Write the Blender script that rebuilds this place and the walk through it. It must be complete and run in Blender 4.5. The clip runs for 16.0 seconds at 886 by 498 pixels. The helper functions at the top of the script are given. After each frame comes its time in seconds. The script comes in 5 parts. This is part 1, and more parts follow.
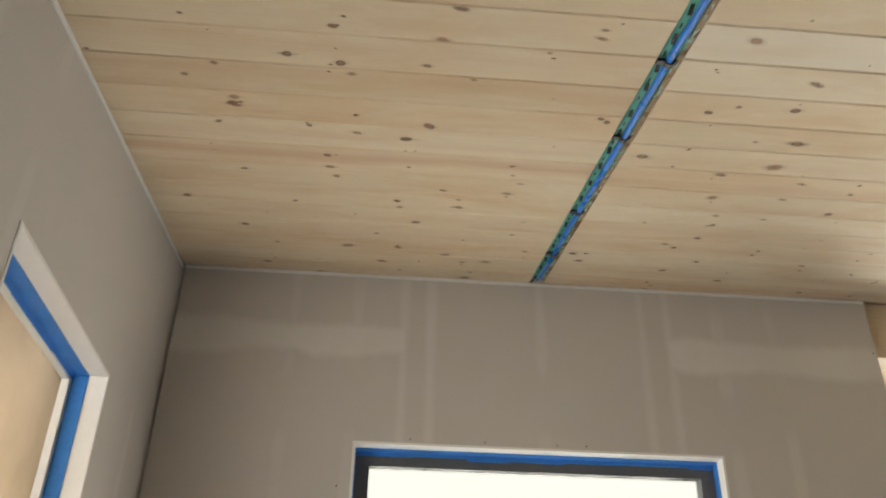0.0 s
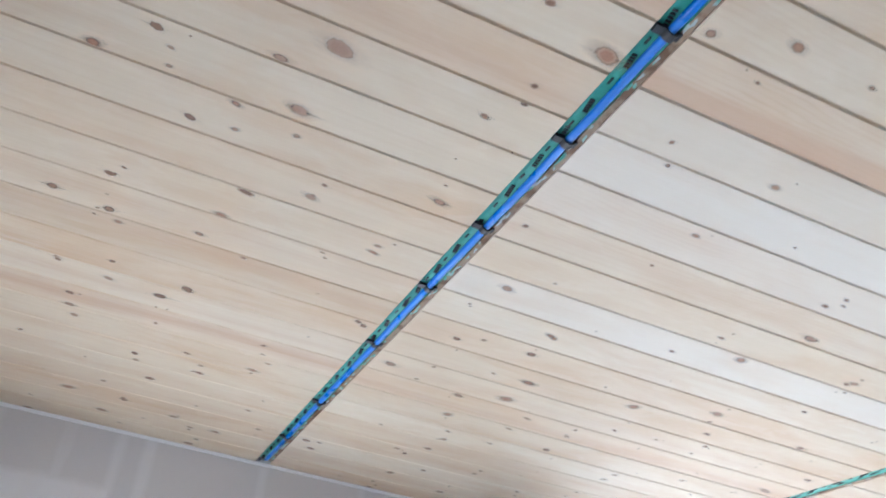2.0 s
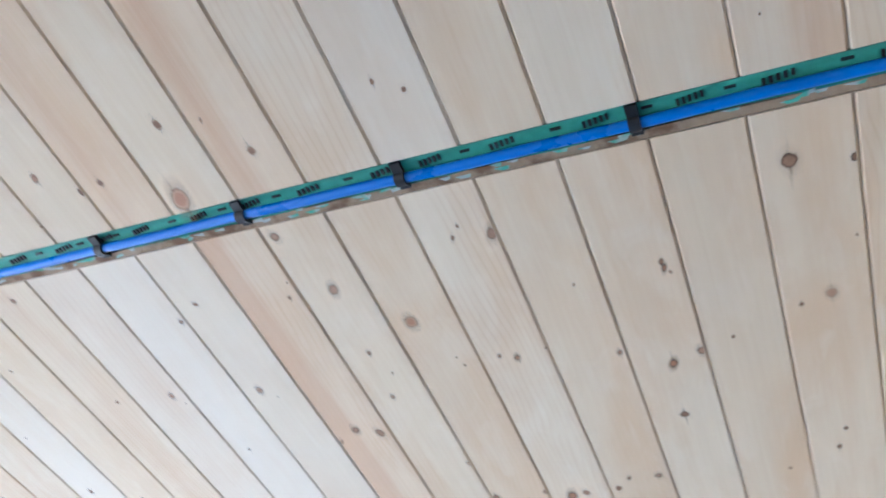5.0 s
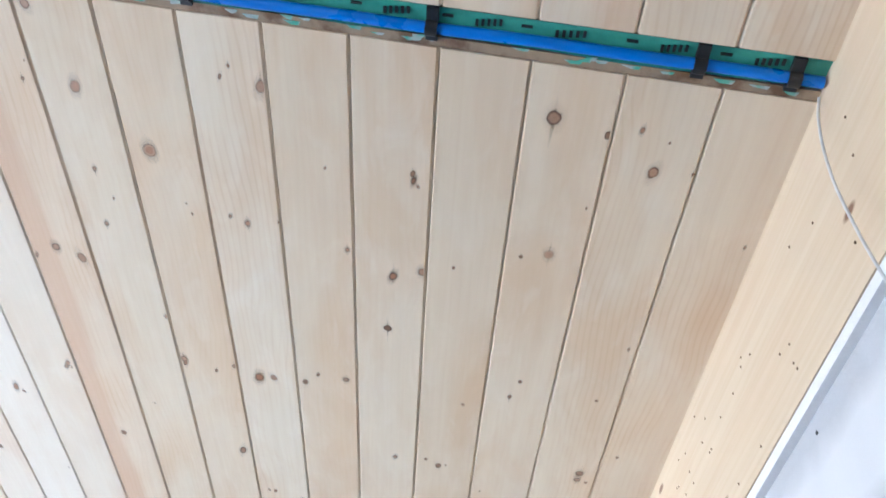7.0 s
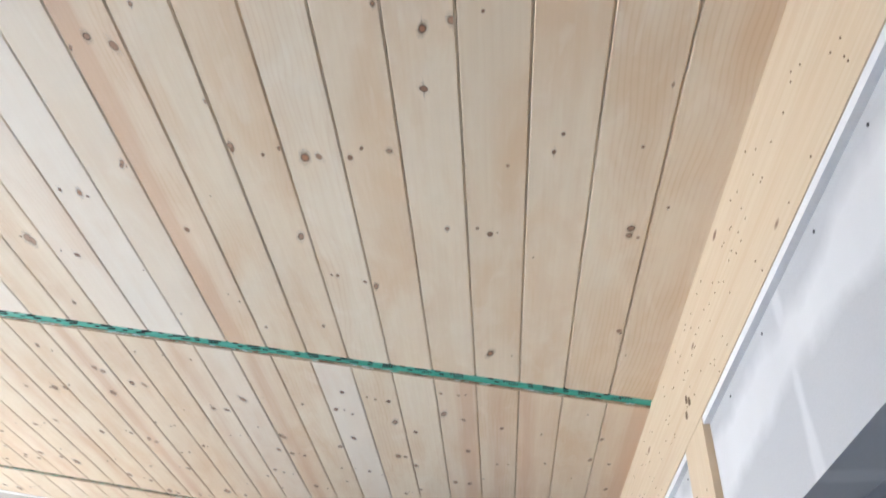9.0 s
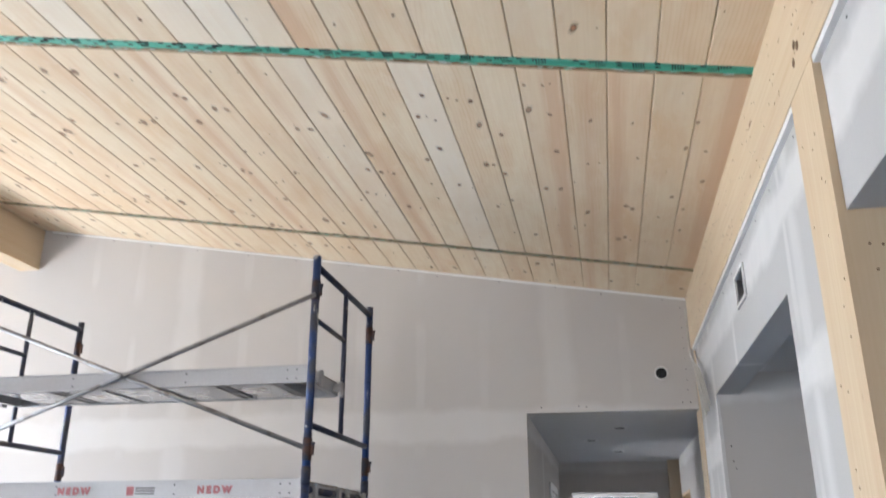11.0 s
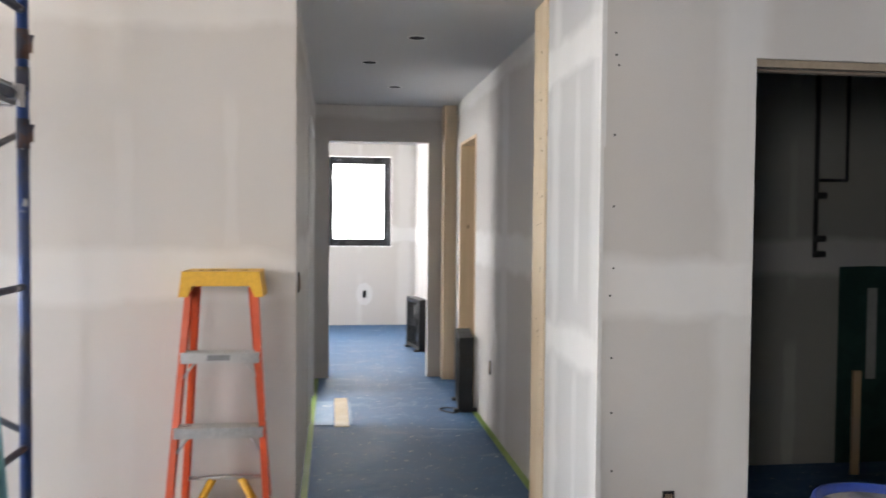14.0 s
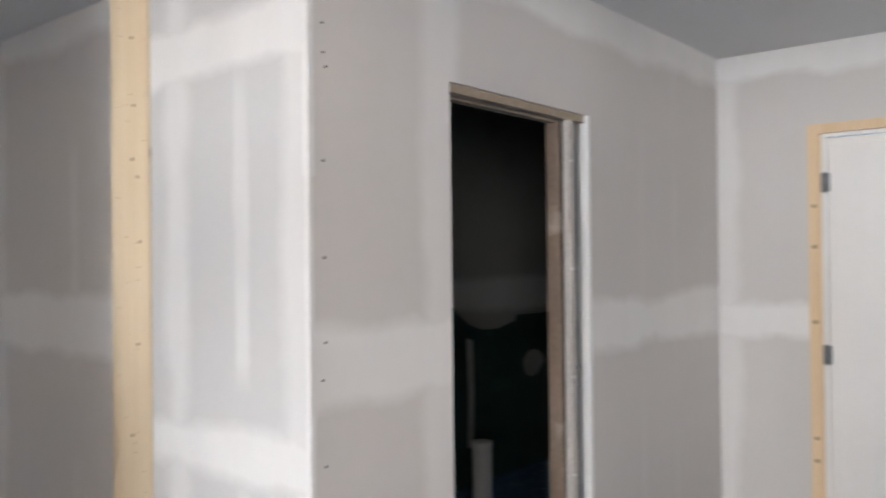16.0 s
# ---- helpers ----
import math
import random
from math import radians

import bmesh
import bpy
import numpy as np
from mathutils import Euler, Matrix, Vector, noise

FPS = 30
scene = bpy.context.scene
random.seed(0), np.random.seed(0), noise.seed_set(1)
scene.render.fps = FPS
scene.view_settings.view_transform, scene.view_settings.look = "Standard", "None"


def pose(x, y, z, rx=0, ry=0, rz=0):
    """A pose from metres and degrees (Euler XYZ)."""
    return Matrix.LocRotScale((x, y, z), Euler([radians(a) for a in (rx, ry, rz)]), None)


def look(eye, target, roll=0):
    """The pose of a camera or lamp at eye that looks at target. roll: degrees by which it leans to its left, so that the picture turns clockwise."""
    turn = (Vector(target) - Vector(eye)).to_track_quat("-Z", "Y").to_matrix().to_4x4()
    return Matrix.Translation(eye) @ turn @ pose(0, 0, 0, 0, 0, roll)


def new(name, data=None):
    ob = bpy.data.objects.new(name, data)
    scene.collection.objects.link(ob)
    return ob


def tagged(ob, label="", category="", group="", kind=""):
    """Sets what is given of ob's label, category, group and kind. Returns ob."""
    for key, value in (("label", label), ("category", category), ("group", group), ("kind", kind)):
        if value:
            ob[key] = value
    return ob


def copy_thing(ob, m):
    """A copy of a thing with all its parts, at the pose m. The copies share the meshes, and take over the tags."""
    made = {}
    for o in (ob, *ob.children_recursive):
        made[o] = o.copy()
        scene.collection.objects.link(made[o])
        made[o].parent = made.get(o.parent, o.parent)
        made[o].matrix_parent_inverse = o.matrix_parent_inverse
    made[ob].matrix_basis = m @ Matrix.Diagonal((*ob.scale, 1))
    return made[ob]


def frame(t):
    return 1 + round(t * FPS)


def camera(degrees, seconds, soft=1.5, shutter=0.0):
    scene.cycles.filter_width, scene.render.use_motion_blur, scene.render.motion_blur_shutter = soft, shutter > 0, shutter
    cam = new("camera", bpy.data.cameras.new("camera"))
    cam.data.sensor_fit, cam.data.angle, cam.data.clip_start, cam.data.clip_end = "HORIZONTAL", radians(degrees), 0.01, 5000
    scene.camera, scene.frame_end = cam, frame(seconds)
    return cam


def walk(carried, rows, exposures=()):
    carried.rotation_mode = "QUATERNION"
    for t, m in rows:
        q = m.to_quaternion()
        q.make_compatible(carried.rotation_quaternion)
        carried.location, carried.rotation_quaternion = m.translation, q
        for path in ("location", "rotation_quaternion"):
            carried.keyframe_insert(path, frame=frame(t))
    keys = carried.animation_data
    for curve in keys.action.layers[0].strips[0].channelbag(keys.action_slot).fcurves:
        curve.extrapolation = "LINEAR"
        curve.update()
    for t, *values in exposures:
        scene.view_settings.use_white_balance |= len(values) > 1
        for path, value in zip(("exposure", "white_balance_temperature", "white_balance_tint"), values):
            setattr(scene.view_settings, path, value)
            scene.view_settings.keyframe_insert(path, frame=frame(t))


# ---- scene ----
SKY = (0.97, 0.985, 1.0)
cam = camera(56.67, 16.0, soft=1.6, shutter=0.3)
PATH = [
    (0, look((-0.945, -0.150, 1.853), (-2.669, -0.024, 2.858), 1.15)),
    (0.5, look((-0.932, -0.128, 1.875), (-2.576, 0.121, 2.986), 0.71)),
    (1, look((-0.924, -0.124, 1.889), (-2.488, 0.246, 3.080), 1.13)),
    (1.5, look((-0.891, -0.130, 1.905), (-2.362, 0.355, 3.170), 1.87)),
    (2, look((-0.858, -0.142, 1.922), (-2.214, 0.462, 3.262), 2.06)),
    (2.5, look((-0.806, -0.137, 1.935), (-2.058, 0.532, 3.344), 2.63)),
    (3, look((-0.750, -0.138, 1.948), (-1.897, 0.594, 3.415), 3.73)),
    (3.5, look((-0.729, -0.145, 1.954), (-1.751, 0.680, 3.463), 3.58)),
    (4, look((-0.750, -0.165, 1.968), (-1.580, 0.772, 3.528), 2.13)),
    (4.5, look((-0.775, -0.164, 1.973), (-1.423, 0.877, 3.553), 0.96)),
    (5, look((-0.756, -0.133, 1.960), (-1.212, 1.000, 3.544), 0.48)),
    (5.2, look((-0.744, -0.119, 1.956), (-1.130, 1.049, 3.533), 0.59)),
    (7.3, look((-0.691, -0.029, 1.912), (-0.629, 1.347, 3.362), 1.53)),
    (7.5, look((-0.685, -0.022, 1.913), (-0.625, 1.374, 3.344), 1.29)),
    (8, look((-0.672, 0.007, 1.892), (-0.643, 1.472, 3.254), 0.73)),
    (8.5, look((-0.654, 0.059, 1.854), (-0.690, 1.612, 3.113), 0.51)),
    (8.7, look((-0.643, 0.082, 1.827), (-0.705, 1.662, 3.052), 0.66)),
    (10.8, look((-0.611, 0.325, 1.625), (-0.989, 2.139, 2.377), 0.41)),
    (11, look((-0.615, 0.374, 1.605), (-0.972, 2.222, 2.280), 0.03)),
    (11.5, look((-0.640, 0.548, 1.571), (-0.943, 2.461, 2.070), -0.26)),
    (12, look((-0.656, 0.785, 1.531), (-0.918, 2.738, 1.870), -0.09)),
    (12.5, look((-0.652, 1.105, 1.478), (-0.934, 3.079, 1.633), 0.81)),
    (13, look((-0.712, 1.435, 1.428), (-0.890, 3.427, 1.418), 1.19)),
    (13.5, look((-0.860, 1.840, 1.430), (-0.849, 3.838, 1.325), 0.21)),
    (14, look((-0.957, 2.242, 1.418), (-0.691, 4.223, 1.348), 0.51)),
    (14.5, look((-1.095, 2.585, 1.416), (-0.426, 4.470, 1.386), 1.39)),
    (15, look((-1.243, 2.913, 1.462), (-0.322, 4.688, 1.451), 1.15)),
    (15.5, look((-1.370, 3.268, 1.440), (-0.262, 4.933, 1.444), 0.74)),
    (16, look((-1.430, 3.496, 1.475), (0.114, 4.767, 1.492), -0.63)),
]
EXPOSE = [
    (0.0, -1.22, 7550, 9), (0.5, -0.66, 7050, 10), (1.0, -0.5, 6400, 11), (2.0, -0.53, 5480, 12), (3.0, -0.49, 5420, 12), (3.5, -0.46, 5400, 12), (4.0, -0.37, 5380, 12), (5.2, -0.34, 5320, 12),
    (7.3, -0.2, 5520, 12), (8.7, -0.43, 5900, 13), (10.8, -0.66, 6200, 12), (12.0, -0.55, 6050, 12), (12.5, -0.50, 6050, 12), (13.0, -0.36, 6120, 13), (13.5, -0.24, 6400, 12), (14.0, -0.2, 6650, 12), (14.5, -0.18, 6900, 12), (15.0, -0.2, 6750, 12), (15.5, -0.2, 6650, 13), (16.0, 0.0, 6600, 14)]
walk(cam, PATH, EXPOSE)

# ---- daylight ----
world = bpy.data.worlds.new("overcast_sky")
scene.world = world
world.use_nodes = True
wn = world.node_tree.nodes
sky = wn.new("ShaderNodeTexSky")
sky.sky_type, sky.sun_disc, sky.sun_elevation, sky.sun_rotation = "NISHITA", False, radians(52), radians(70)
wn["Background"].inputs[1].default_value = 0.12
world.node_tree.links.new(sky.outputs[0], wn["Background"].inputs[0])
sun = new("sun", bpy.data.lights.new("sun", "SUN"))
sun.data.energy, sun.data.angle, sun.data.color = 1.0, radians(15), (1.0, 0.96, 0.9)
sun.matrix_world = look((0, 0, 0), (-0.58, -0.21, -0.79))


def window_light(name, eye, target, width, height, power, color=SKY):
    lamp = new(name, bpy.data.lights.new(name, "AREA"))
    lamp.data.shape, lamp.data.size, lamp.data.size_y = "RECTANGLE", width, height
    lamp.data.energy, lamp.data.color = power, color
    lamp.matrix_world = look(eye, target)
    return lamp


window_light("window_light_west", (-5.30, 0.67, 2.0), (-3.3, 0.60, 3.0), 1.8, 2.0, 105)
window_light("window_light_nook", (-7.75, 4.2, 1.4), (0, 4.1, 0.6), 2.6, 2.4, 495, (0.93, 0.965, 1.0))
window_light("window_light_south", (-3.55, -1.58, 2.0), (-3.65, 0, 2.6), 1.0, 1.8, 130)
# added fill that brightens the side room, behind an assumed unseen window
window_light("side_fill_light", (1.6, -1.60, 1.6), (1.6, 0, 1.6), 1.7, 1.2, 32)
window_light("window_light_bedroom", (-0.61, 13.56, 1.66), (-0.61, 0, 1.6), 0.8, 1.15, 95)
window_light("window_light_bedroom_side", (-3.50, 11.4, 1.5), (0, 11.0, 1.3), 1.3, 1.5, 165)
window_light("window_light_west_room", (-2.62, 8.42, 1.45), (0, 8.42, 0.9), 0.55, 1.2, 70)


# ---- materials ----
def nodes_of(name):
    mat = bpy.data.materials.new(name)
    mat.use_nodes = True
    nt = mat.node_tree
    return mat, nt, nt.nodes["Principled BSDF"]


def math_node(nt, op, a, b=None, c=None, clamp=False):
    n = nt.nodes.new("ShaderNodeMath")
    n.operation, n.use_clamp = op, clamp
    for i, v in enumerate((a, b, c)):
        if v is None:
            continue
        if isinstance(v, (int, float)):
            n.inputs[i].default_value = v
        else:
            nt.links.new(v, n.inputs[i])
    return n.outputs[0]


def mix_color(nt, fac, a, b, blend="MIX"):
    n = nt.nodes.new("ShaderNodeMix")
    n.data_type, n.blend_type = "RGBA", blend
    for i, v in ((0, fac), (6, a), (7, b)):
        if isinstance(v, (int, float)):
            n.inputs[i].default_value = v
        elif isinstance(v, tuple):
            n.inputs[i].default_value = (*v[:3], 1)
        else:
            nt.links.new(v, n.inputs[i])
    return n.outputs[2]


def noise_node(nt, scale, detail=4, vector=None, rough=0.55, distortion=0.0):
    n = nt.nodes.new("ShaderNodeTexNoise")
    n.inputs["Scale"].default_value, n.inputs["Detail"].default_value = scale, detail
    n.inputs["Roughness"].default_value, n.inputs["Distortion"].default_value = rough, distortion
    if vector is not None:
        nt.links.new(vector, n.inputs["Vector"])
    return n.outputs[0]


def mapped(nt, source, scale=(1, 1, 1), loc=(0, 0, 0), rot=(0, 0, 0)):
    n = nt.nodes.new("ShaderNodeMapping")
    n.inputs["Scale"].default_value, n.inputs["Location"].default_value, n.inputs["Rotation"].default_value = scale, loc, rot
    nt.links.new(source, n.inputs["Vector"])
    return n.outputs[0]


def position(nt):
    return nt.nodes.new("ShaderNodeNewGeometry").outputs["Position"]


def local(nt):
    return nt.nodes.new("ShaderNodeTexCoord").outputs["Object"]


def ramp(nt, fac, *stops):
    n = nt.nodes.new("ShaderNodeValToRGB")
    while len(n.color_ramp.elements) < len(stops):
        n.color_ramp.elements.new(0.5)
    for e, (p, c) in zip(n.color_ramp.elements, stops):
        e.position = p
        e.color = (*c, 1) if isinstance(c, tuple) else (c, c, c, 1)
    nt.links.new(fac, n.inputs[0])
    return n.outputs[0]


def bump(nt, bsdf, height, strength=0.2, distance=0.002):
    n = nt.nodes.new("ShaderNodeBump")
    n.inputs["Strength"].default_value, n.inputs["Distance"].default_value = strength, distance
    nt.links.new(height, n.inputs["Height"])
    nt.links.new(n.outputs[0], bsdf.inputs["Normal"])


def worn(name, color, rough=0.5, metal=0.0, wear=None, amount=0.45, scale=6.0, fine=60.0, bumps=0.15, vary=0.78, flecks=0.0):
    """A plain material with blotches of a second colour, fine mottling and relief."""
    mat, nt, b = nodes_of(name)
    v = local(nt)
    big, small = noise_node(nt, scale, 5, v), noise_node(nt, fine, 3, v)
    dark = tuple(c * vary for c in color)
    col = mix_color(nt, ramp(nt, small, (0.3, 0.0), (0.75, 1.0)), dark, color)
    if wear:
        col = mix_color(nt, ramp(nt, big, (1 - amount - 0.05, 0.0), (1 - amount + 0.07, 1.0)), col, wear)
    else:
        col = mix_color(nt, ramp(nt, big, (0.35, 0.0), (0.7, 0.35)), col, tuple(c * (1.5 * vary - 0.5) for c in color))
    if flecks:
        spot = noise_node(nt, 19.0, 4, mapped(nt, v, (1, 1, 0.45), (3, 7, 1)), 0.6)
        col = mix_color(nt, ramp(nt, spot, (0.70 - flecks, 0.0), (0.74 - flecks, 0.9)), col, (0.62, 0.62, 0.62))
    nt.links.new(col, b.inputs["Base Color"])
    b.inputs["Metallic"].default_value = metal
    nt.links.new(ramp(nt, big, (0.3, max(rough - 0.1, 0.05)), (0.7, min(rough + 0.12, 1.0))), b.inputs["Roughness"])
    bump(nt, b, small, bumps, 0.001)
    return mat


PAPER, MUD = (0.555, 0.525, 0.497), (0.76, 0.745, 0.725)


def drywall(name, axis, bands=(1.22,), joints=(), dabs=(), level=False, edge=0.11, strength=0.7, base=PAPER, dab=0.4, seams=(), whole=None):
    """Bare gypsum board: grey paper, white filler along the sheet joints and over the screws. axis: the way along the wall."""
    mat, nt, b = nodes_of(name)
    pos = position(nt)
    sep = nt.nodes.new("ShaderNodeSeparateXYZ")
    wob = noise_node(nt, 2.2, 4, pos)
    nt.links.new(pos, sep.inputs[0])
    along, up = sep.outputs["XYZ".index(axis)], sep.outputs["Y" if level else "Z"]
    ragged = math_node(nt, "MULTIPLY", math_node(nt, "SUBTRACT", wob, 0.5), 0.16)
    fine = noise_node(nt, 14.0, 4, pos)
    ragged = math_node(nt, "ADD", ragged, math_node(nt, "MULTIPLY", math_node(nt, "SUBTRACT", fine, 0.5), 0.018))
    masks = []

    def stripe(coord, at, half, soft, strength):
        d = math_node(nt, "ABSOLUTE", math_node(nt, "SUBTRACT", coord, at))
        d = math_node(nt, "ADD", d, ragged)
        m = math_node(nt, "MULTIPLY_ADD", d, -1.0 / soft, half / soft + 0.5, clamp=True)
        masks.append(math_node(nt, "MULTIPLY", m, strength))

    for z in bands:
        stripe(up, z, edge, 0.05, 0.85)
    if whole:
        # the sheet between these two places has no joint across it
        mid, half = (whole[0] + whole[1]) / 2, (whole[1] - whole[0]) / 2
        off_sheet = math_node(nt, "GREATER_THAN", math_node(nt, "ABSOLUTE", math_node(nt, "SUBTRACT", along, mid)), half)
        masks = [math_node(nt, "MULTIPLY", m, off_sheet) for m in masks]
    for a in seams:
        d = math_node(nt, "ADD", math_node(nt, "ABSOLUTE", math_node(nt, "SUBTRACT", along, a)), math_node(nt, "MULTIPLY", ragged, 0.25))
        masks.append(math_node(nt, "MULTIPLY", math_node(nt, "MULTIPLY_ADD", d, -1 / 0.03, 0.022 / 0.03 + 0.5, clamp=True), 0.5))
    for a in joints:
        stripe(along, a, edge * 0.8, 0.06, 0.55)
    for a in dabs:
        d = math_node(nt, "ABSOLUTE", math_node(nt, "SUBTRACT", along, a))
        d = math_node(nt, "ADD", d, math_node(nt, "MULTIPLY", ragged, 0.5))
        m = math_node(nt, "MULTIPLY_ADD", d, -1 / 0.02, 0.030 / 0.02 + 0.5, clamp=True)
        cell = math_node(nt, "FRACT", math_node(nt, "MULTIPLY_ADD", up, 1 / 1.2, 0.25 + 0.07 * math.sin(9 * a)))
        c = math_node(nt, "ABSOLUTE", math_node(nt, "SUBTRACT", cell, 0.5))
        c = math_node(nt, "MULTIPLY_ADD", math_node(nt, "ADD", c, math_node(nt, "MULTIPLY", ragged, 0.8)), -12.0, 4.9, clamp=True)
        gate = ramp(nt, noise_node(nt, 1.3, 2, mapped(nt, pos, (1.7, 1.7, 1.0), (a, 3.1 * a, 0))), (0.40, 0.35), (0.60, 1.0))
        masks.append(math_node(nt, "MULTIPLY", math_node(nt, "MULTIPLY", m, c), math_node(nt, "MULTIPLY", gate, dab)))
    col = mix_color(nt, ramp(nt, noise_node(nt, 0.9, 4, pos), (0.3, 0.0), (0.7, 1.0)), tuple(c * 0.93 for c in base), base)
    col = mix_color(nt, ramp(nt, noise_node(nt, 220, 2, pos), (0.35, 0.0), (0.7, 0.35)), col, tuple(c * 0.85 for c in base))
    if masks:
        m = masks[0]
        for o in masks[1:]:
            m = math_node(nt, "MAXIMUM", m, o)
        streak = noise_node(nt, 3.0, 3, mapped(nt, pos, (1.0, 1.0, 0.5)))
        m = math_node(nt, "MULTIPLY", m, math_node(nt, "MULTIPLY_ADD", streak, 0.9 * strength, 0.45 * strength), clamp=True)
        col = mix_color(nt, m, col, MUD)
        bump(nt, b, math_node(nt, "ADD", math_node(nt, "MULTIPLY", m, 0.8), math_node(nt, "MULTIPLY", fine, 0.25)), 0.25, 0.0015)
    nt.links.new(col, b.inputs["Base Color"])
    b.inputs["Roughness"].default_value = 0.85
    b.inputs["Specular IOR Level"].default_value = 0.25
    return mat


def pine(name, grain_axis, light=(0.76, 0.64, 0.475), dark=(0.66, 0.51, 0.345), heart=(0.70, 0.51, 0.34), knots=2.2, rough=0.55):
    """Pine with its grain along one axis, knots, and a colour of its own for each loose board."""
    mat, nt, b = nodes_of(name)
    pos = position(nt)
    rnd = nt.nodes.new("ShaderNodeNewGeometry").outputs["Random Per Island"]
    off = nt.nodes.new("ShaderNodeCombineXYZ")
    nt.links.new(math_node(nt, "MULTIPLY", rnd, 37.0), off.inputs[0])
    nt.links.new(math_node(nt, "MULTIPLY", rnd, 91.0), off.inputs[1])
    nt.links.new(math_node(nt, "MULTIPLY", rnd, 53.0), off.inputs[2])
    add = nt.nodes.new("ShaderNodeVectorMath")
    nt.links.new(pos, add.inputs[0]), nt.links.new(off.outputs[0], add.inputs[1])
    v = add.outputs[0]
    k = "xyz".index(grain_axis)
    stretch = [9.0, 9.0, 9.0]
    stretch[k] = 0.55
    wide = noise_node(nt, 1.0, 3, mapped(nt, v, tuple(stretch)), 0.5, 0.6)
    stretch2 = [70.0, 70.0, 70.0]
    stretch2[k] = 1.6
    fine = noise_node(nt, 1.0, 4, mapped(nt, v, tuple(stretch2)), 0.6, 0.4)
    col = mix_color(nt, ramp(nt, fine, (0.38, 0.0), (0.68, 0.5)), light, dark)
    col = mix_color(nt, ramp(nt, wide, (0.48, 0.0), (0.70, 0.6)), col, heart)
    tone = ramp(nt, rnd, (0.0, (0.93, 0.88, 0.82)), (0.25, (1.03, 1.02, 1.0)), (0.5, (0.98, 0.93, 0.87)), (0.75, (1.05, 1.06, 1.07)), (1.0, (1.0, 0.92, 0.84)))
    col = mix_color(nt, 1.0, col, tone, "MULTIPLY")
    if knots:
        s = [knots * 2.6] * 3
        s[k] = knots
        vo = nt.nodes.new("ShaderNodeTexVoronoi")
        vo.inputs["Scale"].default_value = 1.0
        nt.links.new(mapped(nt, v, tuple(s)), vo.inputs["Vector"])
        spot = ramp(nt, vo.outputs["Distance"], (0.05, 1.0), (0.085, 0.0))
        col = mix_color(nt, spot, col, (0.20, 0.10, 0.05))
    nt.links.new(col, b.inputs["Base Color"])
    nt.links.new(ramp(nt, fine, (0.3, rough - 0.08), (0.7, rough + 0.1)), b.inputs["Roughness"])
    b.inputs["Specular IOR Level"].default_value = 0.35
    bump(nt, b, fine, 0.12, 0.001)
    return mat


